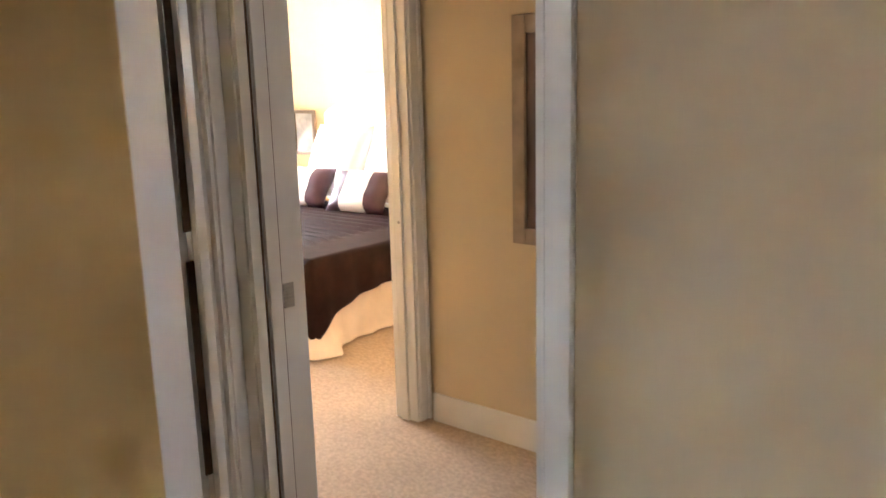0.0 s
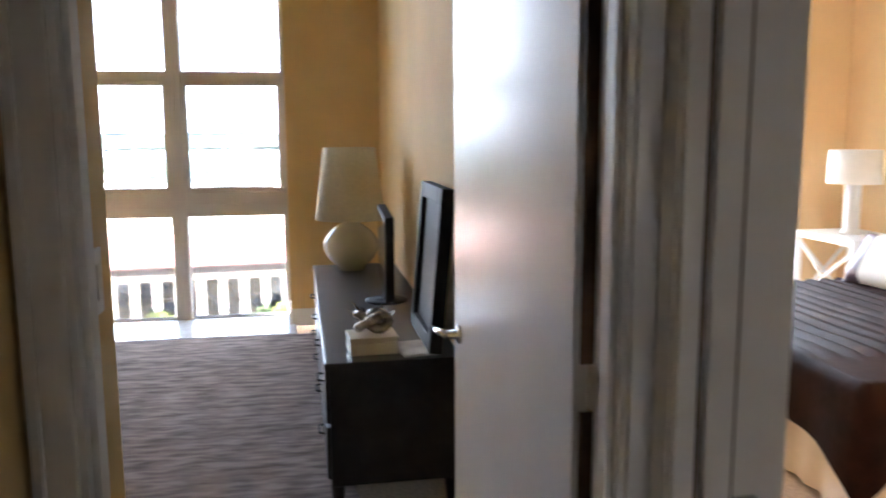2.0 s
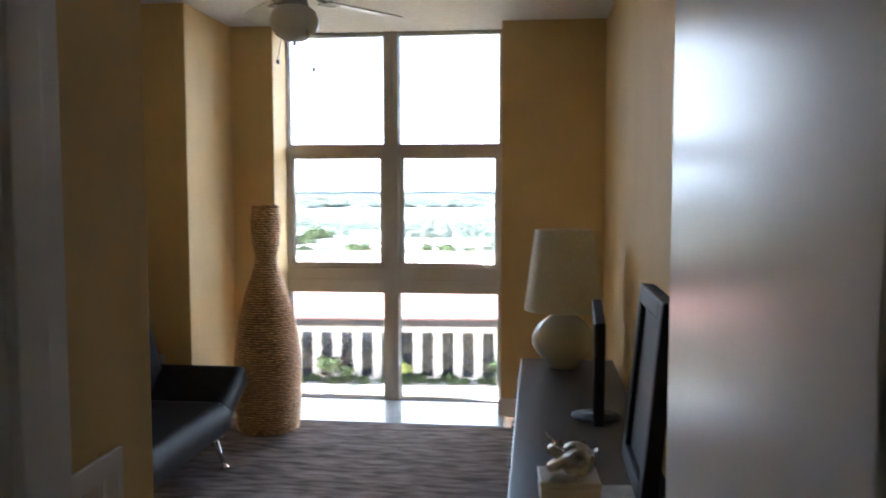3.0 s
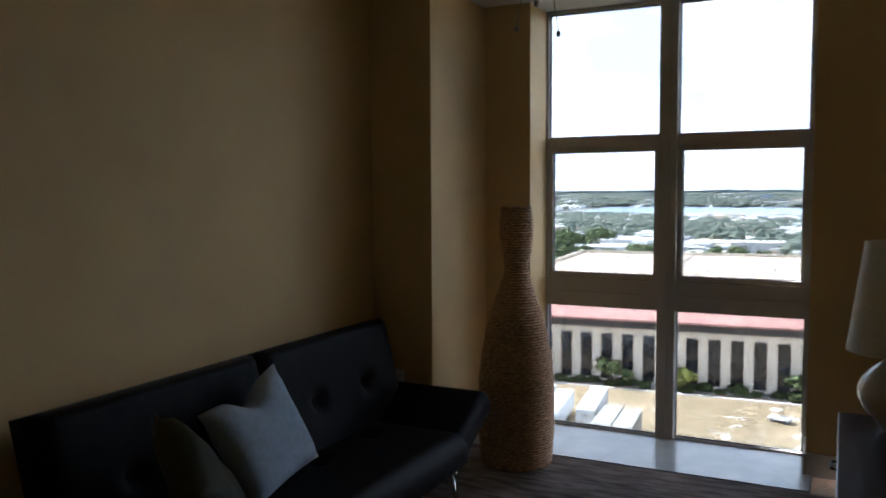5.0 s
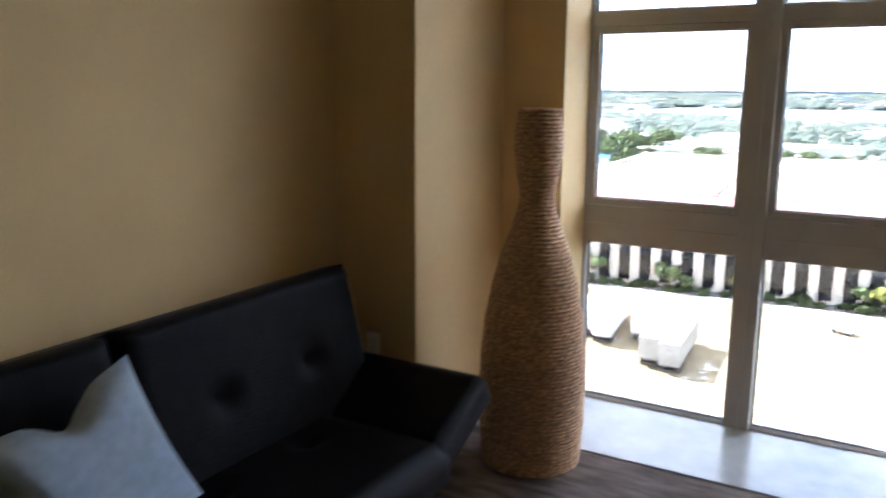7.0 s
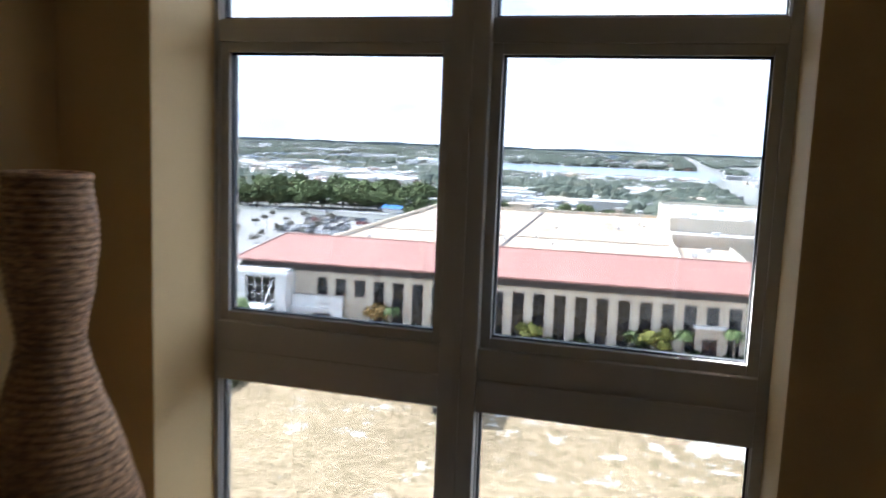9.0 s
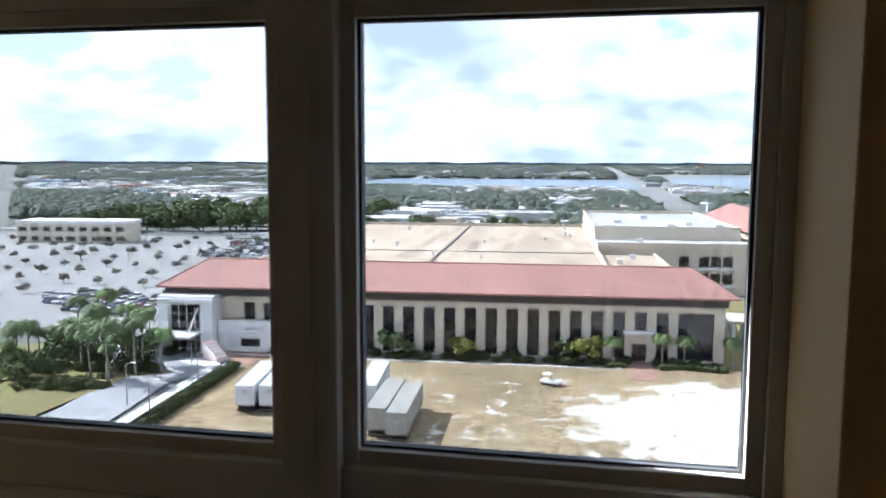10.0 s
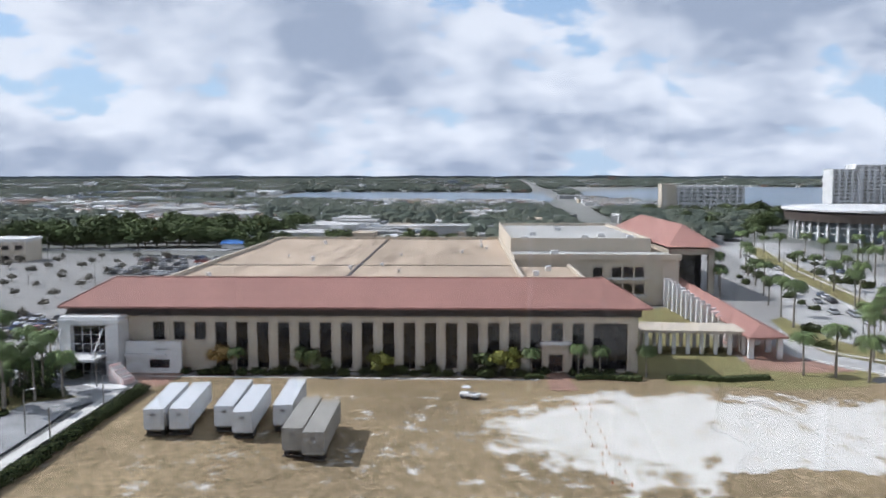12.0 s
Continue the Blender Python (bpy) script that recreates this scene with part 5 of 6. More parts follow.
    bm = B(); add_box(bm, 63, 10.2, 10.204, 76.4, 70.8, 10.25); part("low_roof", bm, M_ROOFTAN, lo)
    for u, v in ((65, 20), (67, 34), (66, 52), (71, 15), (70, 62)):
        bm = B(); add_box(bm, u, v, 10.25, u + 1.4, v + 1.4, 11.5, 0.1); part("roof_unit", bm, M_STUCCOW, lo, "small white roof unit")
    for u, v in ((66, 92), (70, 110), (84, 97), (90, 104), (97, 96), (80, 130), (73, 78)):
        bm = B(); add_box(bm, u, v, 15.45 if v > 88 else 12.65, u + 2, v + 2, 16.6 if v > 88 else 13.9, 0.1); part("roof_unit", bm, M_STUCCOW, up, "small white roof unit")
    # tower block with its own red roof
    bm = B()
    for q in ((106.6, 86, 108, 87.4), (117.6, 86, 119, 87.4), (106.6, 158, 108, 160), (117.6, 158, 119, 160), (117.6, 120, 119, 122)):
        add_box(bm, q[0], q[1], 0, q[2], q[3], 13.6)
    add_box(bm, 106.6, 86, 12.0, 119, 160, 13.6); add_box(bm, 106.2, 93, 0, 112, 160, 12.0)
    tw = part("entrance_tower", bm, M_STUCCO, h, "cream entrance tower with open porch")
    bm = B(); add_box(bm, 112.1, 93, 0, 113, 158, 11.9); add_box(bm, 106.8, 92.4, 0, 117.4, 92.8, 11.9); part("dark_glazing", bm, M_TINT, tw)
    bm = B()
    e = [(105.6, 83.5), (120.4, 83.5), (120.4, 166), (105.6, 166)]
    r = [(113, 97), (113, 152)]
    ev = [bm.verts.new((a, b, 14.3)) for a, b in e]
    rv = [bm.verts.new((a, b, 19.8)) for a, b in r]
    for f in ((ev[0], ev[1], rv[0]), (ev[1], ev[2], rv[1], rv[0]), (ev[2], ev[3], rv[1]), (ev[3], ev[0], rv[0], rv[1]), ev[::-1]):
        bm.faces.new(f)
    part("tower_roof", bm, M_ROOFRED, tw, "red tile hipped roof")
    # white fin wall
    for k in range(14):
        u, v = 101.5 + 0.15 * k, 70 - 3.6 * k
        bm = B(); add_box(bm, u, v, 0, u + 2.0, v + 0.8, 7.4 - 0.25 * k, 0.05); part("fin", bm, M_STUCCOW, h, "white upright fin")
    return h


hall()


def covered_walk():
    c = thing("covered_walk", "open covered walkway with white columns and red roof", "walkway", (0, 0, GZ))
    bm = B(); add_box(bm, 24, 160.5, 4.1, 44, 169, 4.7, 0.08); part("pergola_roof", bm, M_STUCCO, c, "flat cream walkway roof")
    for k in range(8):
        for y in (161.5, 168):
            bm = B(); add_box(bm, 25 + 2.6 * k, y - 0.35, 0, 25.7 + 2.6 * k, y + 0.35, 4.1, 0.04); part("column", bm, M_STUCCOW, c)
    bm = B()
    e = [(43.0, 156.0), (50.6, 157.6), (47.6, 236), (42.0, 236)]
    r = [(46.7, 161.5), (44.8, 236)]
    ev = [bm.verts.new((a, b, 4.4)) for a, b in e]
    el = [bm.verts.new((a, b, 4.0)) for a, b in e]
    rv = [bm.verts.new((a, b, 6.0)) for a, b in r]
    for f in ((ev[0], ev[1], rv[0]), (ev[1], ev[2], rv[1], rv[0]), (ev[2], ev[3], rv[1]), (ev[3], ev[0], rv[0], rv[1]), el[::-1]):
        bm.faces.new(f)
    for i in range(4):
        bm.faces.new((el[i], el[(i + 1) % 4], ev[(i + 1) % 4], ev[i]))
    part("walk_roof", bm, M_ROOFRED, c, "red tile roof over the walk")
    for k in range(12):
        y = 158.2 + 6.4 * k
        for x0, x1 in ((44.0, 43.0), (49.2, 47.0)):
            x = x0 + (x1 - x0) * k / 11
            bm = B(); add_box(bm, x - 0.5, y - 0.5, 0, x + 0.5, y + 0.5, 4.0, 0.05); part("column", bm, M_STUCCOW, c)


covered_walk()


# -- parked semi-trailers --
def trailer(mtl, label, at, turn, L=13.6, graffiti=False):
    t = thing("semi_trailer", label, "trailer", (at[0], at[1], GZ), "parked trailers", turn)
    bm = B(); add_box(bm, 0, 0, 1.15, 2.6, L, 3.95, 0.04)
    for k in range(1, 12):
        y = L * k / 12
        add_box(bm, -0.03, y - 0.04, 1.2, 0.0, y + 0.04, 3.9); add_box(bm, 2.6, y - 0.04, 1.2, 2.63, y + 0.04, 3.9)
    part("box", bm, mtl, t)
    for x in (0.05, 1.32):
        bm = B(); add_box(bm, x, -0.05, 1.25, x + 1.23, -0.01, 3.85, 0.01); d = part("door", bm, mtl, t)
        bm = B(); add_tube(bm, [(x + 0.9, -0.08, 1.3), (x + 0.9, -0.08, 3.8)], 0.03, 6); part("lock_rod", bm, M_STEEL, d)
    bm = B(); add_box(bm, 0.4, 0.3, 0.85, 2.2, L - 0.3, 1.14); part("chassis", bm, M_MULL, t)
    bm = B(); add_box(bm, 0.1, -0.1, 0.45, 2.5, 0.05, 0.62, 0.02); part("bumper", bm, M_MULL, t)
    for y in (1.3, 2.6):
        for x in (0.12, 1.95):
            bm = B(); add_tube(bm, [(x, y, 0.5), (x + 0.52, y, 0.5)], 0.5, 16); w = part("wheel", bm, M_TYRE, t)
            bm = B(); add_tube(bm, [(x - 0.01, y, 0.5), (x + 0.53, y, 0.5)], 0.24, 12); part("rim", bm, M_STEEL, w)
    for x in (0.5, 1.9):
        bm = B(); add_box(bm, x, L - 2.4, 0, x + 0.18, L - 2.2, 0.9); part("landing_leg", bm, M_MULL, t)
    bm = B(); add_box(bm, 1.0, -0.055, 3.0, 1.6, -0.05, 3.3); part("placard", bm, M_MULL, t)
    if graffiti:
        rng = random.Random(3)
        for k in range(9):
            x, z = rng.uniform(0.2, 1.9), rng.uniform(1.5, 3.4)
            bm = B(); add_tube(bm, [(x, -0.07, z), (x + rng.uniform(0.1, 0.5), -0.07, z + rng.uniform(-0.3, 0.3)), (x + rng.uniform(0.0, 0.6), -0.07, z + rng.uniform(-0.4, 0.4))], 0.05, 6)
            part("graffiti_stroke", bm, M_STUCCOW if k % 2 else M_MULL, t, "painted graffiti stroke")
    return t


for x, y, a in ((-47.9, 103.6, 9), (-44.7, 104.2, 9), (-39.3, 106.0, 8), (-36.0, 103.6, 7), (-31.7, 107.2, 7)):
    trailer(M_TRAILER, "white box semi-trailer parked on the dry field", (x, y), a)
trailer(M_TRAILERG, "weathered grey semi-trailer parked on the dry field", (-27.7, 97.7), 4)
trailer(M_TRAILERG, "dark weathered semi-trailer with graffiti on its doors", (-24.8, 96.4), 4, graffiti=True)


# ---- trees, palms, shrubs ----
def leaf_cloud(verts, faces, c, r, n, size, rng, flat=0.75, droop=0.0):
    """n small leaf sprays on and in an uneven ball."""
    for _ in range(n):
        a, u = rng.uniform(0, 2 * math.pi), rng.uniform(-0.75, 1)
        q = math.sqrt(max(0, 1 - u * u))
        k = r * rng.uniform(0.55, 1.08)
        p = Vector((c[0] + k * q * math.cos(a), c[1] + k * q * math.sin(a), c[2] + k * u * flat))
        nrm = Vector((q * math.cos(a), q * math.sin(a), u)) + Vector((rng.uniform(-.7, .7), rng.uniform(-.7, .7), rng.uniform(-.3, .8)))
        nrm.normalize()
        t = nrm.cross(Vector((0, 0, 1)))
        if t.length < 0.05:
            t = Vector((1, 0, 0))
        t.normalize()
        b = nrm.cross(t)
        s = size * rng.uniform(0.6, 1.4)
        i = len(verts)
        verts.extend([p - t * s - b * s * 0.3, p - b * s * 0.9, p + t * s - b * s * 0.2, p + t * s * 0.5 + b * s * 0.8, p - t * s * 0.6 + b * s * 0.7])
        faces.append((i, i + 1, i + 2, i + 3, i + 4))


def raw_mesh(name, verts, faces, mtl):
    me = bpy.data.meshes.new(name)
    me.from_pydata([tuple(v) for v in verts], [], faces)
    me.materials.append(mtl)
    return me


def tree_meshes(seed, h, spread, mtl, n=420, leaf=0.55, lobes=8, low=0.52):
    rng = random.Random(seed)
    bm = B()
    top = Vector((rng.uniform(-.3, .3), rng.uniform(-.3, .3), h * 0.5))
    add_tube(bm, [(0, 0, -0.1), (top.x * 0.5, top.y * 0.4, h * 0.25), top], [h * 0.035, h * 0.028, h * 0.018], 8)
    V, F = [], []
    for k in range(lobes):
        a = 2 * math.pi * k / lobes + rng.uniform(-.4, .4)
        d = spread * rng.uniform(0.25, 0.72) if k else 0
        c = Vector((d * math.cos(a), d * math.sin(a), h * rng.uniform(low, 0.80)))
        add_tube(bm, [top * 0.8, top * 0.6 + c * 0.4, c], [h * 0.016, h * 0.011, h * 0.005], 5)
        leaf_cloud(V, F, c, spread * rng.uniform(0.34, 0.55), n // lobes, leaf, rng)
    return mesh_of("trunk", bm, M_BARK), raw_mesh("crown", V, F, mtl)


def plant_tree(kind, at, turn, scale, label, category="tree", group="", name="tree"):
    t = thing(name, label, category, (at[0], at[1], GZ - 0.05), group, turn)
    t.scale = (scale, scale, scale * (0.9 + 0.2 * ((turn * 7) % 10) / 10))
    piece("trunk", kind[0], t)
    piece("crown", kind[1], t)
    return t


def palm_meshes(seed, h, fronds=30, L=3.3):
    rng = random.Random(seed)
    bm = B()
    lean = rng.uniform(-0.05, 0.05)
    add_tube(bm, [(0, 0, -0.1), (lean * h * 0.4, 0, h * 0.45), (lean * h, 0, h)], [0.27, 0.19, 0.15], 8)
    add_tube(bm, [(lean * h, 0, h), (lean * h, 0, h + 0.9)], [0.17, 0.08], 8)
    V, F = [], []
    for k in range(fronds):
        a = 2 * math.pi * k / fronds * 1.0 + rng.uniform(-.2, .2)
        up = rng.uniform(0.15, 1.05)
        pts = []
        for q in range(9):
            f = q / 8
            r = L * f * (0.92 - 0.25 * f * (1 - up * 0.4))
            pts.append(Vector((lean * h + r * math.cos(a), r * math.sin(a), h + 0.7 + L * (up * f - (0.55 + up * 0.55) * f * f))))
        side = Vector((-math.sin(a), math.cos(a), 0))
        for q in range(1, 9):
            d = pts[q] - pts[q - 1]
            wl_ = 0.95 * math.sin(math.pi * (q - 0.3) / 8.6) ** 0.6
            for s in (1, -1):
                for e in (0.05, 0.35, 0.70):
                    p = pts[q - 1] + d * e
                    i = len(V)
                    tip = p + side * s * wl_ * rng.uniform(0.8, 1.15) + d * 0.7 - Vector((0, 0, 0.42 * wl_))
                    V.extend([p - d * 0.06, p + d * 0.36, tip])
                    F.append((i, i + 1, i + 2))
    return mesh_of("trunk", bm, M_PALMBARK), raw_mesh("crown", V, F, M_PALM)


PALMS = [palm_meshes(s, h) for s, h in ((1, 7.5), (2, 9.0), (3, 6.0), (4, 8.2))]
TREES = [tree_meshes(q, h, w, M_LEAF, 900, 0.50, 12, 0.30) for q, h, w in ((11, 9, 5.6), (12, 10, 6.6), (13, 8, 5.4), (14, 11, 7.0))]
YELLOW = tree_meshes(21, 4.6, 2.6, M_LEAFY, 700, 0.26, 9, 0.42)
OCHRE = tree_meshes(22, 5.0, 2.4, M_LEAFO, 560, 0.26, 8, 0.45)
SMALL = [tree_meshes(31, 4.2, 2.2, M_LEAF, 360, 0.28), tree_meshes(32, 3.6, 1.8, M_LEAF, 300, 0.26)]
BARE = [tree_meshes(33, 3.6, 2.1, M_BARE, 240, 0.22, 9, 0.36), tree_meshes(34, 3.1, 1.9, M_BARE, 200, 0.20, 8, 0.36)]
rng = random.Random(77)


def bed_shrub(seed, r):
    V, F = [], []
    g = random.Random(seed)
    for k in range(5):
        leaf_cloud(V, F, (g.uniform(-r, r), g.uniform(-r * .5, r * .5), r * 0.45), r * 0.75, 60, 0.26, g, 0.8)
    return raw_mesh("shrub", V, F, M_HEDGE)


SHRUBS = [bed_shrub(41, 1.3), bed_shrub(42, 1.0), bed_shrub(43, 1.7)]


def shrub(at, k, turn, sc, label="low dark green shrub in the planting bed"):
    o = new("shrub", SHRUBS[k % 3])
    o.matrix_basis = pose(at[0], at[1], GZ - 0.05, 0, 0, turn) @ Matrix.Scale(sc, 4)
    tagged(o, label, "shrub", "planting shrubs")


def hall_point(u, v):
    a = radians(4.04)
    return (-58.0 + u * math.cos(a) - v * math.sin(a), 139.8 + u * math.sin(a) + v * math.cos(a))


# planting along the hall's front
for u, kind, sc in ((7.6, OCHRE, 1.05), (35.2, YELLOW, 0.95), (56.4, YELLOW, 1.1), (22.5, SMALL[0], 1.2), (25.6, SMALL[1], 1.0), (53.0, SMALL[0], 1.05)):
    plant_tree(kind, hall_point(u, -2.6), u * 37 % 360, sc, "small bushy tree in front of the hall", group="trees along the hall")
for u, k in ((61.0, 2), (69.0, 2), (72.6, 2), (80.5, 2), (10.0, 2)):
    p = plant_tree(PALMS[k], hall_point(u, -2.8), u * 53 % 360, 0.72, "short palm in front of the hall", "palm tree", "palms along the hall", "palm_tree")
for k in range(26):
    u = 1.5 + k * 3.05
    if 63 < u < 68:
        continue
    shrub(hall_point(u, -1.6 - 0.9 * (k % 2)), k, k * 47 % 360, 0.75 + 0.3 * ((k * 7) % 5) / 5, "low dark green shrub along the hall wall")
bm = B()
for a, b in ((60.0, 63.2), (68.6, 79.5), (84, 101)):
    x0, y0 = hall_point(a, -4.6); x1, y1 = hall_point(b, -4.6)
    n = int((b - a) / 0.5)
    for q in range(n):
        x, y = x0 + (x1 - x0) * q / n, y0 + (y1 - y0) * q / n + 0.7 * math.sin(q * 0.25)
        add_box(bm, x - 0.35, y - 0.8 - 0.1 * math.sin(q * 3), GZ - 0.05, x + 0.36, y + 0.8, GZ + 0.75 + 0.12 * math.sin(q * 2.3), 0.12, seg=1)
solid("hedge", bm, M_HEDGE, "low clipped dark green hedge before the hall", "hedge", kind="stuff")
V, F = [], []
g = random.Random(9)
for k in range(150):
    f = k / 149
    x, y = -55.2 - 3.4 * f + g.uniform(-.3, .3), 66 + 60 * f
    leaf_cloud(V, F, (x, y, GZ + 0.65), 1.1, 80, 0.16, g, 0.75)
o = new("boundary_hedge", raw_mesh("boundary_hedge", V, F, M_HEDGE))
tagged(o, "long dark green hedge along the edge of the field", "hedge", kind="stuff")
# concrete path to the side door, path edging and light poles
bm = B(); add_poly(bm, [hall_point(63.2, -12), hall_point(67.8, -12), hall_point(67.0, -0.2), hall_point(63.8, -0.2)], GZ - 0.06, GZ + 0.02)
solid("pavement_path", bm, M_PAVER, "pinkish paved path to the side door", "path")
bm = B(); add_poly(bm, [hall_point(-8, -4.4), hall_point(62, -5.6), hall_point(62, -4.9), hall_point(-8, -3.8)], GZ - 0.06, GZ + 0.03)
solid("pavement_strip", bm, M_KERB, "thin pale concrete mowing strip", "kerb")
# palms at the drive on the left
for k, (x, y) in enumerate(((-77.5, 121), (-75, 125), (-69.5, 121.5), (-82, 139), (-83.5, 134), (-90, 138), (-80, 127), (-72.5, 119), (-86, 129), (-78.5, 116), (-93, 131), (-73.5, 113), (-88, 122), (-97, 139), (-82.5, 119.5))):
    plant_tree(PALMS[k % 4], (x, y), k * 61 % 360, 0.78 + 0.12 * (k % 3), "leafy palm in the planted bed by the drive", "palm tree", "palms by the drive", "palm_tree")
for k in range(34):
    x, y = rng.uniform(-98, -70), rng.uniform(108, 134)
    if x > -66 - (134 - y) * 0.3 or (x > -74 and y > 124):
        continue
    shrub((x, y), k, k * 31 % 360, rng.uniform(0.7, 1.3))
# palms of the boulevard
BOUL = [(49.5, 146), (54.4, 145), (58.8, 142.5), (66, 158), (70, 170), (74, 152), (80.1, 188.5), (83.4, 210.5), (62, 190), (64, 205), (90, 160), (96, 172), (66, 222), (70, 240), (74, 262), (78, 285), (84, 310), (90, 340), (88, 205), (90, 225), (93, 250), (96, 275), (99, 300), (102, 330), (105, 360), (108, 385), (104, 190), (107, 215), (110, 240), (112, 268), (114, 295), (117, 325), (120, 355), (56, 232), (60, 250), (57, 244), (97, 150), (104, 160), (112, 180), (118, 205)]
for k, (x, y) in enumerate(BOUL):
    plant_tree(PALMS[(k * 3) % 4], (x, y), k * 73 % 360, 0.95 + 0.1 * (k % 3), "tall palm lining the boulevard", "palm tree", "palms of the boulevard", "palm_tree")
for k in range(20):
    x, y = rng.uniform(122, 152), rng.uniform(205, 345)
    plant_tree(PALMS[k % 4], (x, y), k * 47 % 360, rng.uniform(0.8, 1.15), "tall palm in the park beyond the boulevard", "palm tree", "palms in the park", "palm_tree")
for k in range(46):
    f = rng.random()
    x, y = rng.choice((62, 68, 90, 93, 112)) + 22 * f + rng.uniform(-2.5, 2.5), 168 + 190 * f
    shrub((x, y), k, k * 37 % 360, rng.uniform(0.8, 1.5), "low green shrub in the boulevard's planted strip")
for k in range(80):
    x, y = rng.uniform(100, 250), rng.uniform(450, 680)
    plant_tree(TREES[k % 4], (x, y), k * 67 % 360, rng.uniform(0.7, 1.15), "green broadleaf tree beside the boulevard", group="boulevard trees")
for k in range(14):
    x, y = rng.uniform(-95, -74), rng.uniform(112, 131)
    plant_tree(PALMS[k % 4], (x, y), k * 53 % 360, rng.uniform(0.6, 0.9), "leafy palm in the planted bed by the drive", "palm tree", "palms by the drive", "palm_tree")
for k in range(12):
    x, y = rng.uniform(-94, -76), rng.uniform(110, 130)
    plant_tree(TREES[k % 4], (x, y), k * 71 % 360, rng.uniform(0.38, 0.55), "small leafy tree in the planted bed by the drive", group="trees by the drive")
plant_tree(YELLOW, (60.5, 116), 20, 1.1, "small yellow-green tree on the sandy field", group="")
# broadleaf belt behind the parking lot and behind the hall
for k in range(74):
    x = -235 + 115 * (k / 73) + rng.uniform(-4, 4)
    y = 352 + 30 * (k % 3) + 0.25 * (x + 235) + rng.uniform(-6, 6)
    plant_tree(TREES[k % 4], (x, y), k * 83 % 360, rng.uniform(0.95, 1.45), "dense dark green broadleaf tree beyond the parking lot", group="tree belt")
for k in range(44):
    x = -112 + 150 * (k / 43) + rng.uniform(-5, 5)
    y = 345 + rng.uniform(-8, 42)
    if 60 < x < 100 or rng.random() < 0.25:
        continue
    plant_tree(TREES[(k + 1) % 4], (x, y), k * 59 % 360, rng.uniform(0.6, 1.05), "green broadleaf tree behind the hall", group="trees behind the hall")
for k in range(60):
    x, y = rng.uniform(120, 330), rng.uniform(330, 660)
    if y > 505 and x < 140 + (y - 330) * 0.7:
        plant_tree(TREES[k % 4], (x, y), k * 41 % 360, rng.uniform(0.8, 1.3), "green broadleaf tree beside the boulevard", group="boulevard trees")
# small trees on islands in the lot
for i in range(9):
    for j in range(9):
        x, y = -104 - i * 13 - j * 4.5 + rng.uniform(-2, 2), 186 + j * 16 + rng.uniform(-2, 2)
        if x < -260:
            continue
        plant_tree(BARE[(i + j) % 2], (x, y), (i * 50 + j * 31) % 360, rng.uniform(0.75, 1.1), "small sparse grey-brown tree in the parking lot", group="parking lot trees")


# ---- cars ----
M_CARS = [mat("car_" + n, c, 0.25, 0.0, var=0.02, spec=0.6) for n, c in (("white", (0.72, 0.72, 0.72)), ("silver", (0.42, 0.43, 0.45)), ("black", (0.03, 0.03, 0.035)), ("red", (0.30, 0.04, 0.03)), ("blue", (0.06, 0.10, 0.20)), ("tan", (0.40, 0.35, 0.27)))]


def car_meshes(mtl):
    bm = B()
    vs = add_box(bm, -0.9, -2.25, 0.35, 0.9, 2.25, 0.92, 0.16)
    body = mesh_of("body", bm, mtl, False)
    bm = B()
    lo = [(-0.82, -1.75), (0.82, -1.75), (0.82, 1.15), (-0.82, 1.15)]
    hi = [(-0.66, -1.15), (0.66, -1.15), (0.66, 0.45), (-0.66, 0.45)]
    a = [bm.verts.new((x, y, 0.9)) for x, y in lo]; b = [bm.verts.new((x, y, 1.40)) for x, y in hi]
    for i in range(4):
        bm.faces.new((a[i], a[(i + 1) % 4], b[(i + 1) % 4], b[i]))
    glassm = mesh_of("windows", bm, M_TINT)
    bm = B(); add_box(bm, -0.67, -1.16, 1.39, 0.67, 0.46, 1.45, 0.03, seg=1); roof = mesh_of("roof", bm, mtl)
    bm = B(); add_tube(bm, [(-0.1, 0, 0), (0.1, 0, 0)], 0.33, 12); wheel = mesh_of("wheel", bm, M_TYRE)
    return body, glassm, roof, wheel


CARS = [car_meshes(m) for m in M_CARS]
CARNAME = ("white", "silver grey", "black", "dark red", "dark blue", "tan")


def car(k, at, turn):
    c = thing("car", CARNAME[k] + " parked car on the pale lot", "car", (at[0], at[1], GZ - 0.09), "parked cars", turn)
    body, g, roof, wheel = CARS[k]
    piece("body", body, c); piece("glazing", g, c); piece("car_roof", roof, c)
    for x in (-0.82, 0.82):
        for y in (-1.4, 1.4):
            piece("wheel", wheel, c, Matrix.Translation((x, y, 0.33)))


for row, (x0, y0, n) in enumerate(((-96, 163, 9), (-101, 170, 11), (-104, 177, 12), (-107, 184, 9))):
    for k in range(n):
        if rng.random() < 0.12:
            continue
        car(rng.choice((0, 0, 0, 1, 1, 1, 2, 2, 2, 3, 4, 5)), (x0 - k * 2.9, y0 + k * 0.5), 8 + 180 * (k % 2))
for row in range(5):
    for k in range(15):
        if rng.random() < 0.22:
            continue
        car(rng.choice((0, 0, 0, 1, 1, 1, 2, 2, 2, 3, 4, 5)), (-100 - row * 3 - k * 2.9, 268 + row * 13 + k * 0.2), 4)
for k in range(30):
    f = rng.random()
    car(rng.choice((0, 1, 2, 4)), (rng.choice((76, 80, 100, 104)) + 22 * f, 190 + 190 * f), -6)


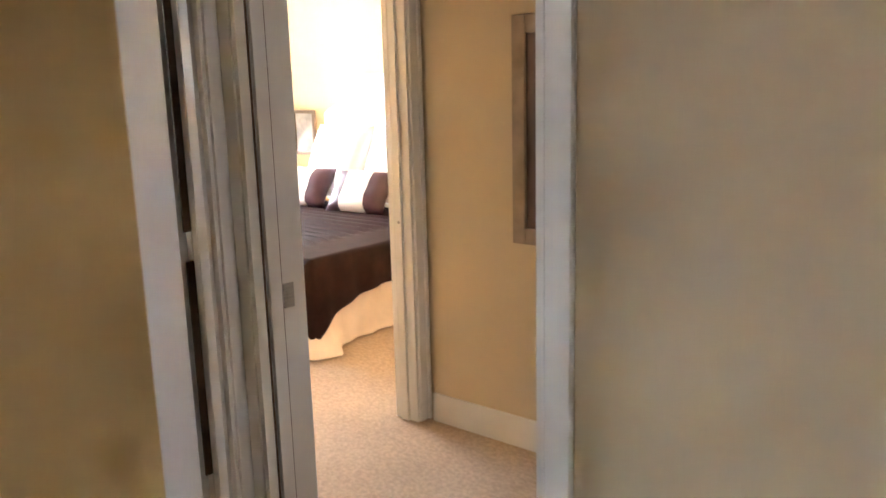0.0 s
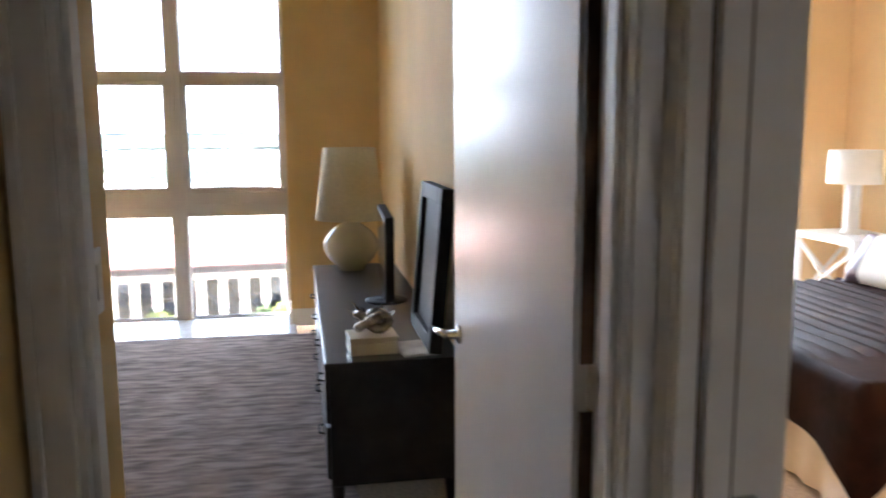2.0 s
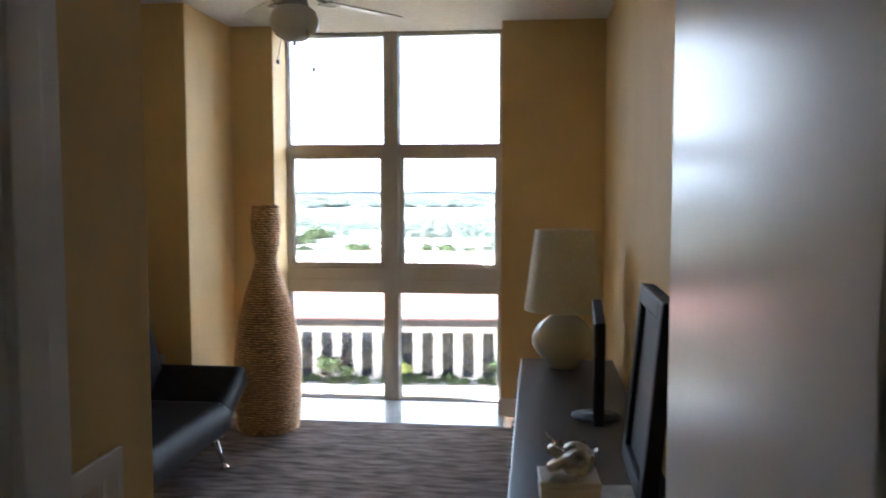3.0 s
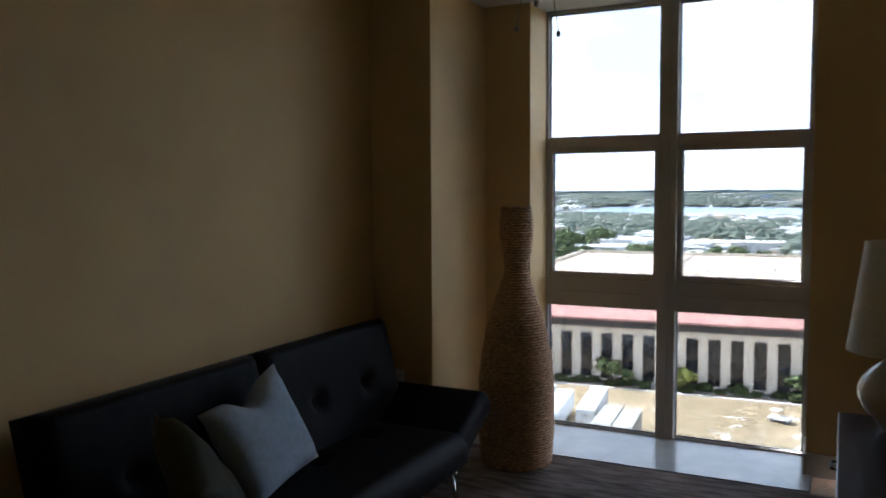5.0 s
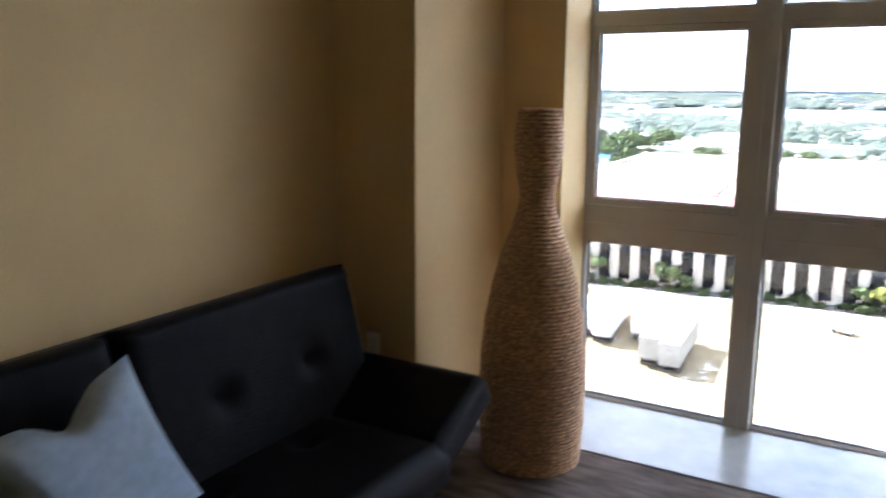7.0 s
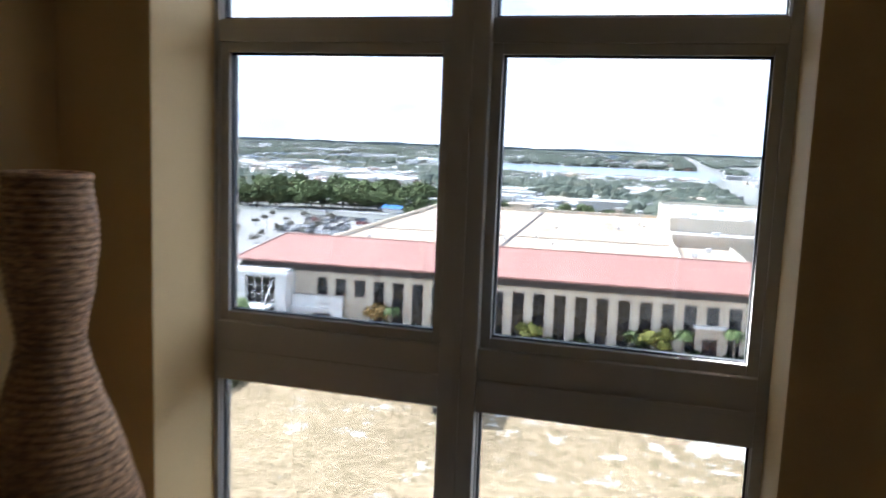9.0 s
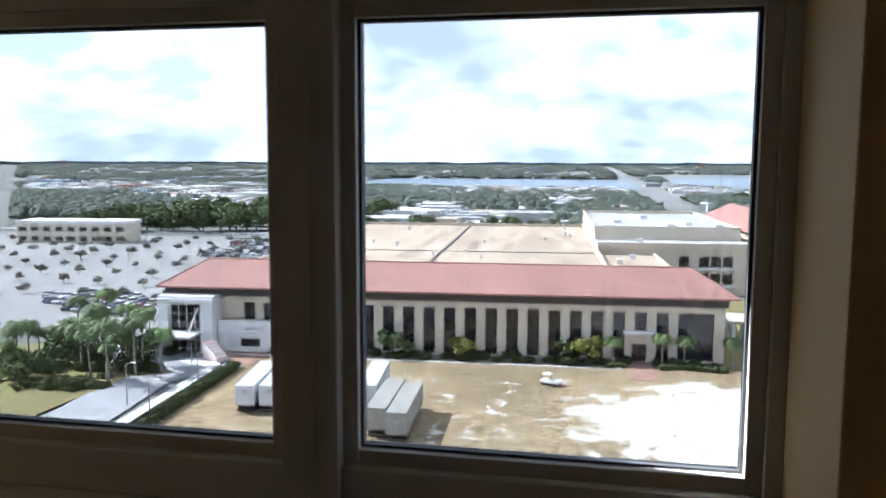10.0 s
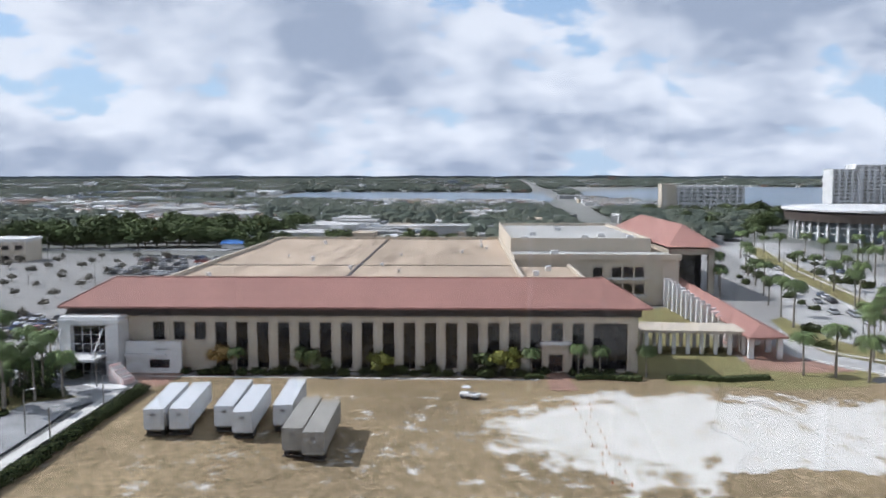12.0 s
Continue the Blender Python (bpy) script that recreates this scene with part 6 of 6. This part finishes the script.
# ---- poles, cart, cones ----
def street_lamp(at, h):
    s = thing("street_lamp", "slim grey street lamp post", "street lamp", (at[0], at[1], GZ), "street lamps")
    bm = B(); add_tube(bm, [(0, 0, 0), (0, 0, h)], [0.11, 0.06], 8); part("post", bm, M_STEEL, s)
    bm = B(); add_tube(bm, [(0, 0, h - 0.1), (0.7, 0, h + 0.15), (1.2, 0, h + 0.15)], 0.05, 6); a = part("arm", bm, M_STEEL, s)
    bm = B(); add_box(bm, 0.9, -0.18, h + 0.1, 1.6, 0.18, h + 0.26, 0.04); part("lamp_head", bm, M_STUCCOW, a)


for at, h in (((-58.6, 100), 5), ((-60, 116), 5), ((-84, 152), 10), ((-112, 210), 11), ((-150, 240), 11), ((-130, 290), 11), ((-180, 300), 11), ((-64.5, 104), 6), ((-67, 127), 6), ((75, 185), 9), ((82, 230), 9), ((88, 280), 9)):
    street_lamp(at, h)


def utility_cart():
    c = thing("utility_cart", "small white utility cart on the field path", "cart", (-6.6, 126.8, GZ - 0.04), turn=70)
    bm = B(); add_box(bm, -0.8, -1.5, 0.4, 0.8, 1.5, 0.85, 0.08); part("body", bm, M_STUCCOW, c)
    bm = B(); add_box(bm, -0.75, -0.1, 1.7, 0.75, 1.3, 1.78, 0.03); part("roof", bm, M_STUCCOW, c)
    for x in (-0.7, 0.7):
        for y in (0.0, 1.2):
            bm = B(); add_tube(bm, [(x, y, 0.8), (x, y, 1.72)], 0.03, 6); part("roof_post", bm, M_STEEL, c)
        for y in (-1.0, 1.0):
            bm = B(); add_tube(bm, [(x - 0.1, y, 0.3), (x + 0.1, y, 0.3)], 0.3, 12); part("wheel", bm, M_TYRE, c)


utility_cart()
M_CONE = mat("cone_orange", (0.55, 0.20, 0.08), 0.6)
bm = B(); add_box(bm, -0.18, -0.18, 0, 0.18, 0.18, 0.04); add_lathe(bm, [(0.14, 0.04), (0.03, 0.7), (0.0, 0.71)], 10)
cone_me = mesh_of("traffic_cone", bm, M_CONE)
for k in range(22):
    o = new("traffic_cone", cone_me)
    o.matrix_basis = pose(9.4 + (k % 2) * 1.6 + 0.1 * k + rng.uniform(-.5, .5), 124.5 - (k // 2) * 3.1 + rng.uniform(-.6, .6), GZ - 0.05) @ Matrix.Scale(0.7, 4)
    tagged(o, "small orange traffic cone on the white sand", "traffic cone", "traffic cones")


# ---- the far town ----
M_TOWN = island_mat("town_walls", ((0.0, (0.50, 0.49, 0.47)), (0.22, (0.36, 0.355, 0.34)), (0.40, (0.72, 0.71, 0.69)), (0.60, (0.27, 0.27, 0.27)), (0.76, (0.44, 0.36, 0.27)), (0.84, (0.22, 0.25, 0.29)), (0.92, (0.30, 0.19, 0.15))))
# canopy greens with some haze grey put into them
M_CANOPY = island_mat("greyed_town_trees", ((0.0, (0.065, 0.080, 0.060)), (0.3, (0.085, 0.097, 0.072)), (0.6, (0.055, 0.068, 0.055)), (0.85, (0.105, 0.11, 0.08))))


def in_water(x, y):
    if 1000 < y < 1445 and -385 < x < 62:
        return True
    if 765 < y < 2005 and x > 90 + max(0, (1130 - y)) * 0.45 and x < 905:
        return True
    return False


V, F = [], []
g = random.Random(101)
N = 0
while N < 9000:
    y = 400 * math.exp(g.uniform(0, 1) ** 0.85 * 2.45)
    x = y * g.uniform(-0.78, 0.62)
    if in_water(x, y) or abs(x - (60 - y * 0.012)) < 26 or (x > 95 and y < 700):
        continue
    shore = 640 < y < 1005 and -400 < x < 260
    big = g.random() < 0.05 and not shore
    w, d, h = (g.uniform(20, 44), g.uniform(16, 34), g.uniform(4.5, 7.5)) if big else (g.uniform(6, 17), g.uniform(6, 13), g.uniform(2.6, 5.2))
    h = min(h, 3.5) if shore else h
    if g.random() < 0.003 and y > 1800:
        w, d, h = 25, 20, g.uniform(12, 24)
    a = g.choice((0.05, 0.12, -0.3, 1.6))
    c, s = math.cos(a), math.sin(a)
    i = len(V)
    for z in (GZ - 0.3, GZ + h):
        for px, py in ((-w, -d), (w, -d), (w, d), (-w, d)):
            V.append((x + (px * c - py * s) / 2, y + (px * s + py * c) / 2, z))
    F.extend([(i + 4, i + 5, i + 6, i + 7)] + [(i + k, i + (k + 1) % 4, i + 4 + (k + 1) % 4, i + 4 + k) for k in range(4)])
    N += 1
o = new("far_buildings", raw_mesh("far_buildings", V, F, M_TOWN))
tagged(o, "low pale buildings of the town out to the horizon", "buildings", kind="stuff")
V, F = [], []
N = 0
while N < 36000:
    y = 390 * math.exp(g.uniform(0, 1) ** 0.9 * 2.5)
    x = y * g.uniform(-0.80, 0.64)
    if noise.noise((x * 0.006, y * 0.0035, 3.0)) < -0.10 + 0.25 * g.random() or in_water(x, y) or abs(x - (60 - y * 0.012)) < 20 or (95 < x < 130 and y < 420):
        continue
    r = g.uniform(2.4, 5.6) * (1 + y / 3800)
    h = g.uniform(4.0, 9.0) * (0.55 if 640 < y < 1005 else 1)
    i = len(V)
    n = 6
    a0 = g.uniform(0, 6)
    for z, f in ((GZ + h * 0.25, 0.75), (GZ + h * 0.62, 1.0), (GZ + h * 0.92, 0.55)):
        for k in range(n):
            a = a0 + 2 * math.pi * k / n
            q = r * f * g.uniform(0.75, 1.2)
            V.append((x + q * math.cos(a), y + q * math.sin(a), z + g.uniform(-.5, .5)))
    V.append((x, y, GZ + h))
    for b in (0, n):
        F.extend([(i + b + k, i + b + (k + 1) % n, i + b + n + (k + 1) % n, i + b + n + k) for k in range(n)])
    F.extend([(i + 2 * n + k, i + 2 * n + (k + 1) % n, i + 3 * n) for k in range(n)])
    N += 1
o = new("far_trees", raw_mesh("far_trees", V, F, M_CANOPY))
tagged(o, "dark green tree canopy across the town, greyed for haze", "trees", kind="stuff")
# wooded skyline, with blue haze mixed into its colour
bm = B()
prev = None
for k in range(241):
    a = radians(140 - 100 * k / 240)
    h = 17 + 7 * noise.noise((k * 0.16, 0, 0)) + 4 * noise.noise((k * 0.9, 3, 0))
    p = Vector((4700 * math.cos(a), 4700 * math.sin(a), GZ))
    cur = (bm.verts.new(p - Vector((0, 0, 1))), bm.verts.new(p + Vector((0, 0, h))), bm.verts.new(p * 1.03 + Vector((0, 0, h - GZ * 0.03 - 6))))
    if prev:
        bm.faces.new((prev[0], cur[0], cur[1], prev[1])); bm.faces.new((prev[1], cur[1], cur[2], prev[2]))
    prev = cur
solid("backdrop", bm, M_HAZEDFOREST, "wooded skyline on the horizon with haze in its colour", "backdrop")


def slab_block(name, label, at, w, d, h, turn, floors, bays, mtl, ribs=0):
    b = thing(name, label, "building", (at[0], at[1], GZ - 0.2), turn=turn)
    bm = B(); add_box(bm, 0, 0, 0, w, d, h); part("wall", bm, mtl, b)
    bm = B(); add_box(bm, -0.4, -0.4, h, w + 0.4, d + 0.4, h + 1.2); part("roof", bm, M_STUCCOW, b)
    for f in range(floors):
        z = h * (f + 0.25) / floors
        for k in range(bays):
            x = w * (k + 0.2) / bays
            bm = B(); add_box(bm, x, -0.15, z, x + w / bays * 0.55, 0.0, z + h / floors * 0.42); part("window", bm, M_TINT, b)
    for k in range(ribs):
        x = w * k / (ribs - 1)
        bm = B(); add_box(bm, x - 0.7, -1.2, 0, x + 0.7, 0.01, h + (0.8 if k % 2 else 0.0)); part("rib", bm, M_STUCCOW, b, "white upright rib")
    return b


slab_block("hotel", "cream slab hotel with rows of windows by the lagoon", (121, 690), 64, 18, 23, 3, 7, 12, M_STUCCOW, 13)
bm = B(); add_box(bm, 118, 689, GZ, 130, 706, GZ + 25.5)
tagged(new("hotel_wing", mesh_of("hotel_wing", bm, M_STUCCO)), "cream windowless end wing of the hotel", "building")
slab_block("apartment_tower", "pale apartment tower with dark window bands", (278, 755), 22, 24, 37, 0, 11, 4, M_STUCCOW, 5)
slab_block("apartment_tower", "tall grey apartment tower with dark window bands", (303, 770), 34, 24, 41, 0, 12, 6, M_STUCCOW, 4)


def round_hall():
    r = thing("round_hall", "white round civic hall with a brown band above glazing", "building", (186, 455, GZ - 0.2))
    for nm, prof, m, lab in (("glazing", [(37, 0), (37, 10)], M_GLAZE, "blue-green curved glazing"), ("brown_band", [(36, 9.6), (40.5, 10.0), (42, 14.2), (36, 14.3)], M_BANDBROWN, "brown panelled band"), ("clerestory", [(38, 14.3), (38, 15.3)], M_TINT, ""), ("roof_slab", [(37, 15.2), (43, 15.3), (43, 16.4), (40, 16.8), (0, 17.0)], M_STUCCOW, "white curved roof slab")):
        bm = B(); add_lathe(bm, prof, 72, close=False); part(nm, bm, m, r, lab)
    for k in range(22):
        a = math.pi * 0.92 + math.pi * 0.9 * k / 21
        m = Matrix.Translation((38.4 * math.cos(a), 38.4 * math.sin(a), 0)) @ pose(0, 0, 0, 0, 0, math.degrees(a) + 90)
        bm = B(); add_box(bm, -0.55, -0.5, 0, 0.55, 0.6, 9.8); bmesh.ops.transform(bm, matrix=m, verts=bm.verts)
        part("column", bm, M_STUCCOW, r)
    for z in (3.6, 6.8):
        bm = B(); add_lathe(bm, [(37.0, z), (37.6, z), (37.6, z + 0.5), (37.0, z + 0.5)], 72, close=False); part("floor_band", bm, M_STUCCOW, r)
    bm = B(); add_box(bm, 4, -46, 0, 9, -34, 17.5); part("stair_block", bm, M_STUCCOW, r, "white stair block")
    bm = B(); add_box(bm, 9.1, -44, 0, 40, -30, 16.8); wing = part("glass_wing", bm, M_GLAZE, r, "tall glazed wing")
    bm = B()
    for k in range(11):
        add_box(bm, 9.0 + 3 * k, -44.3, 0, 9.5 + 3 * k, -44, 16.8)
    for k in range(5):
        add_box(bm, 9.0, -44.25, 3.4 * k + 3, 40, -44, 3.4 * k + 3.4)
    part("glazing_bar", bm, M_STUCCOW, wing)
    return r


round_hall()
slab_block("terrace", "low cream terrace building beside the lot", (-236, 296), 46, 14, 8, 8, 2, 9, M_STUCCO)


def striped_steps():
    """Pink and white canvas-covered steps piled up before the entrance."""
    x, y = hall_point(-7.2, -8.5)
    t = thing("striped_steps", "pile of pink and white striped steps before the entrance", "steps", (x, y, GZ - 0.02), turn=-25)
    for k in range(7):
        bm = B(); add_box(bm, -1.8 + 0.52 * k, -1.2, 0, -1.3 + 0.52 * k, 1.0, 3.0 - 0.34 * k, 0.06)
        part("step", bm, M_PINK if k % 2 == 0 else M_STUCCOW, t, "pink striped step" if k % 2 == 0 else "white step")
    bm = B(); add_poly(bm, [(-4.6, -4.2), (1.2, -5.2), (4.0, -2.2), (2.6, -1.3), (-3.0, -1.3)], 0, 0.12); part("apron", bm, M_STUCCOW, t, "white paved apron")


striped_steps()


def tarpaulin_shed():
    t = thing("tarpaulin_shed", "low shed with a bright blue tarpaulin roof", "shed", (-127, 368, GZ - 0.2), turn=4)
    bm = B(); add_box(bm, -8, -4, 0, 8, 4, 2.4, 0.05); part("wall", bm, M_STUCCOW, t)
    bm = B(); v = [bm.verts.new(p) for p in ((-8.6, -4.6, 2.4), (8.6, -4.6, 2.4), (8.6, 4.6, 2.4), (-8.6, 4.6, 2.4), (-8.6, 0, 4.0), (8.6, 0, 4.0))]
    for f in ((0, 1, 5, 4), (2, 3, 4, 5), (0, 4, 3), (1, 2, 5), (3, 2, 1, 0)):
        bm.faces.new([v[q] for q in f])
    part("roof", bm, M_BLUE, t, "bright blue tarpaulin")


tarpaulin_shed()
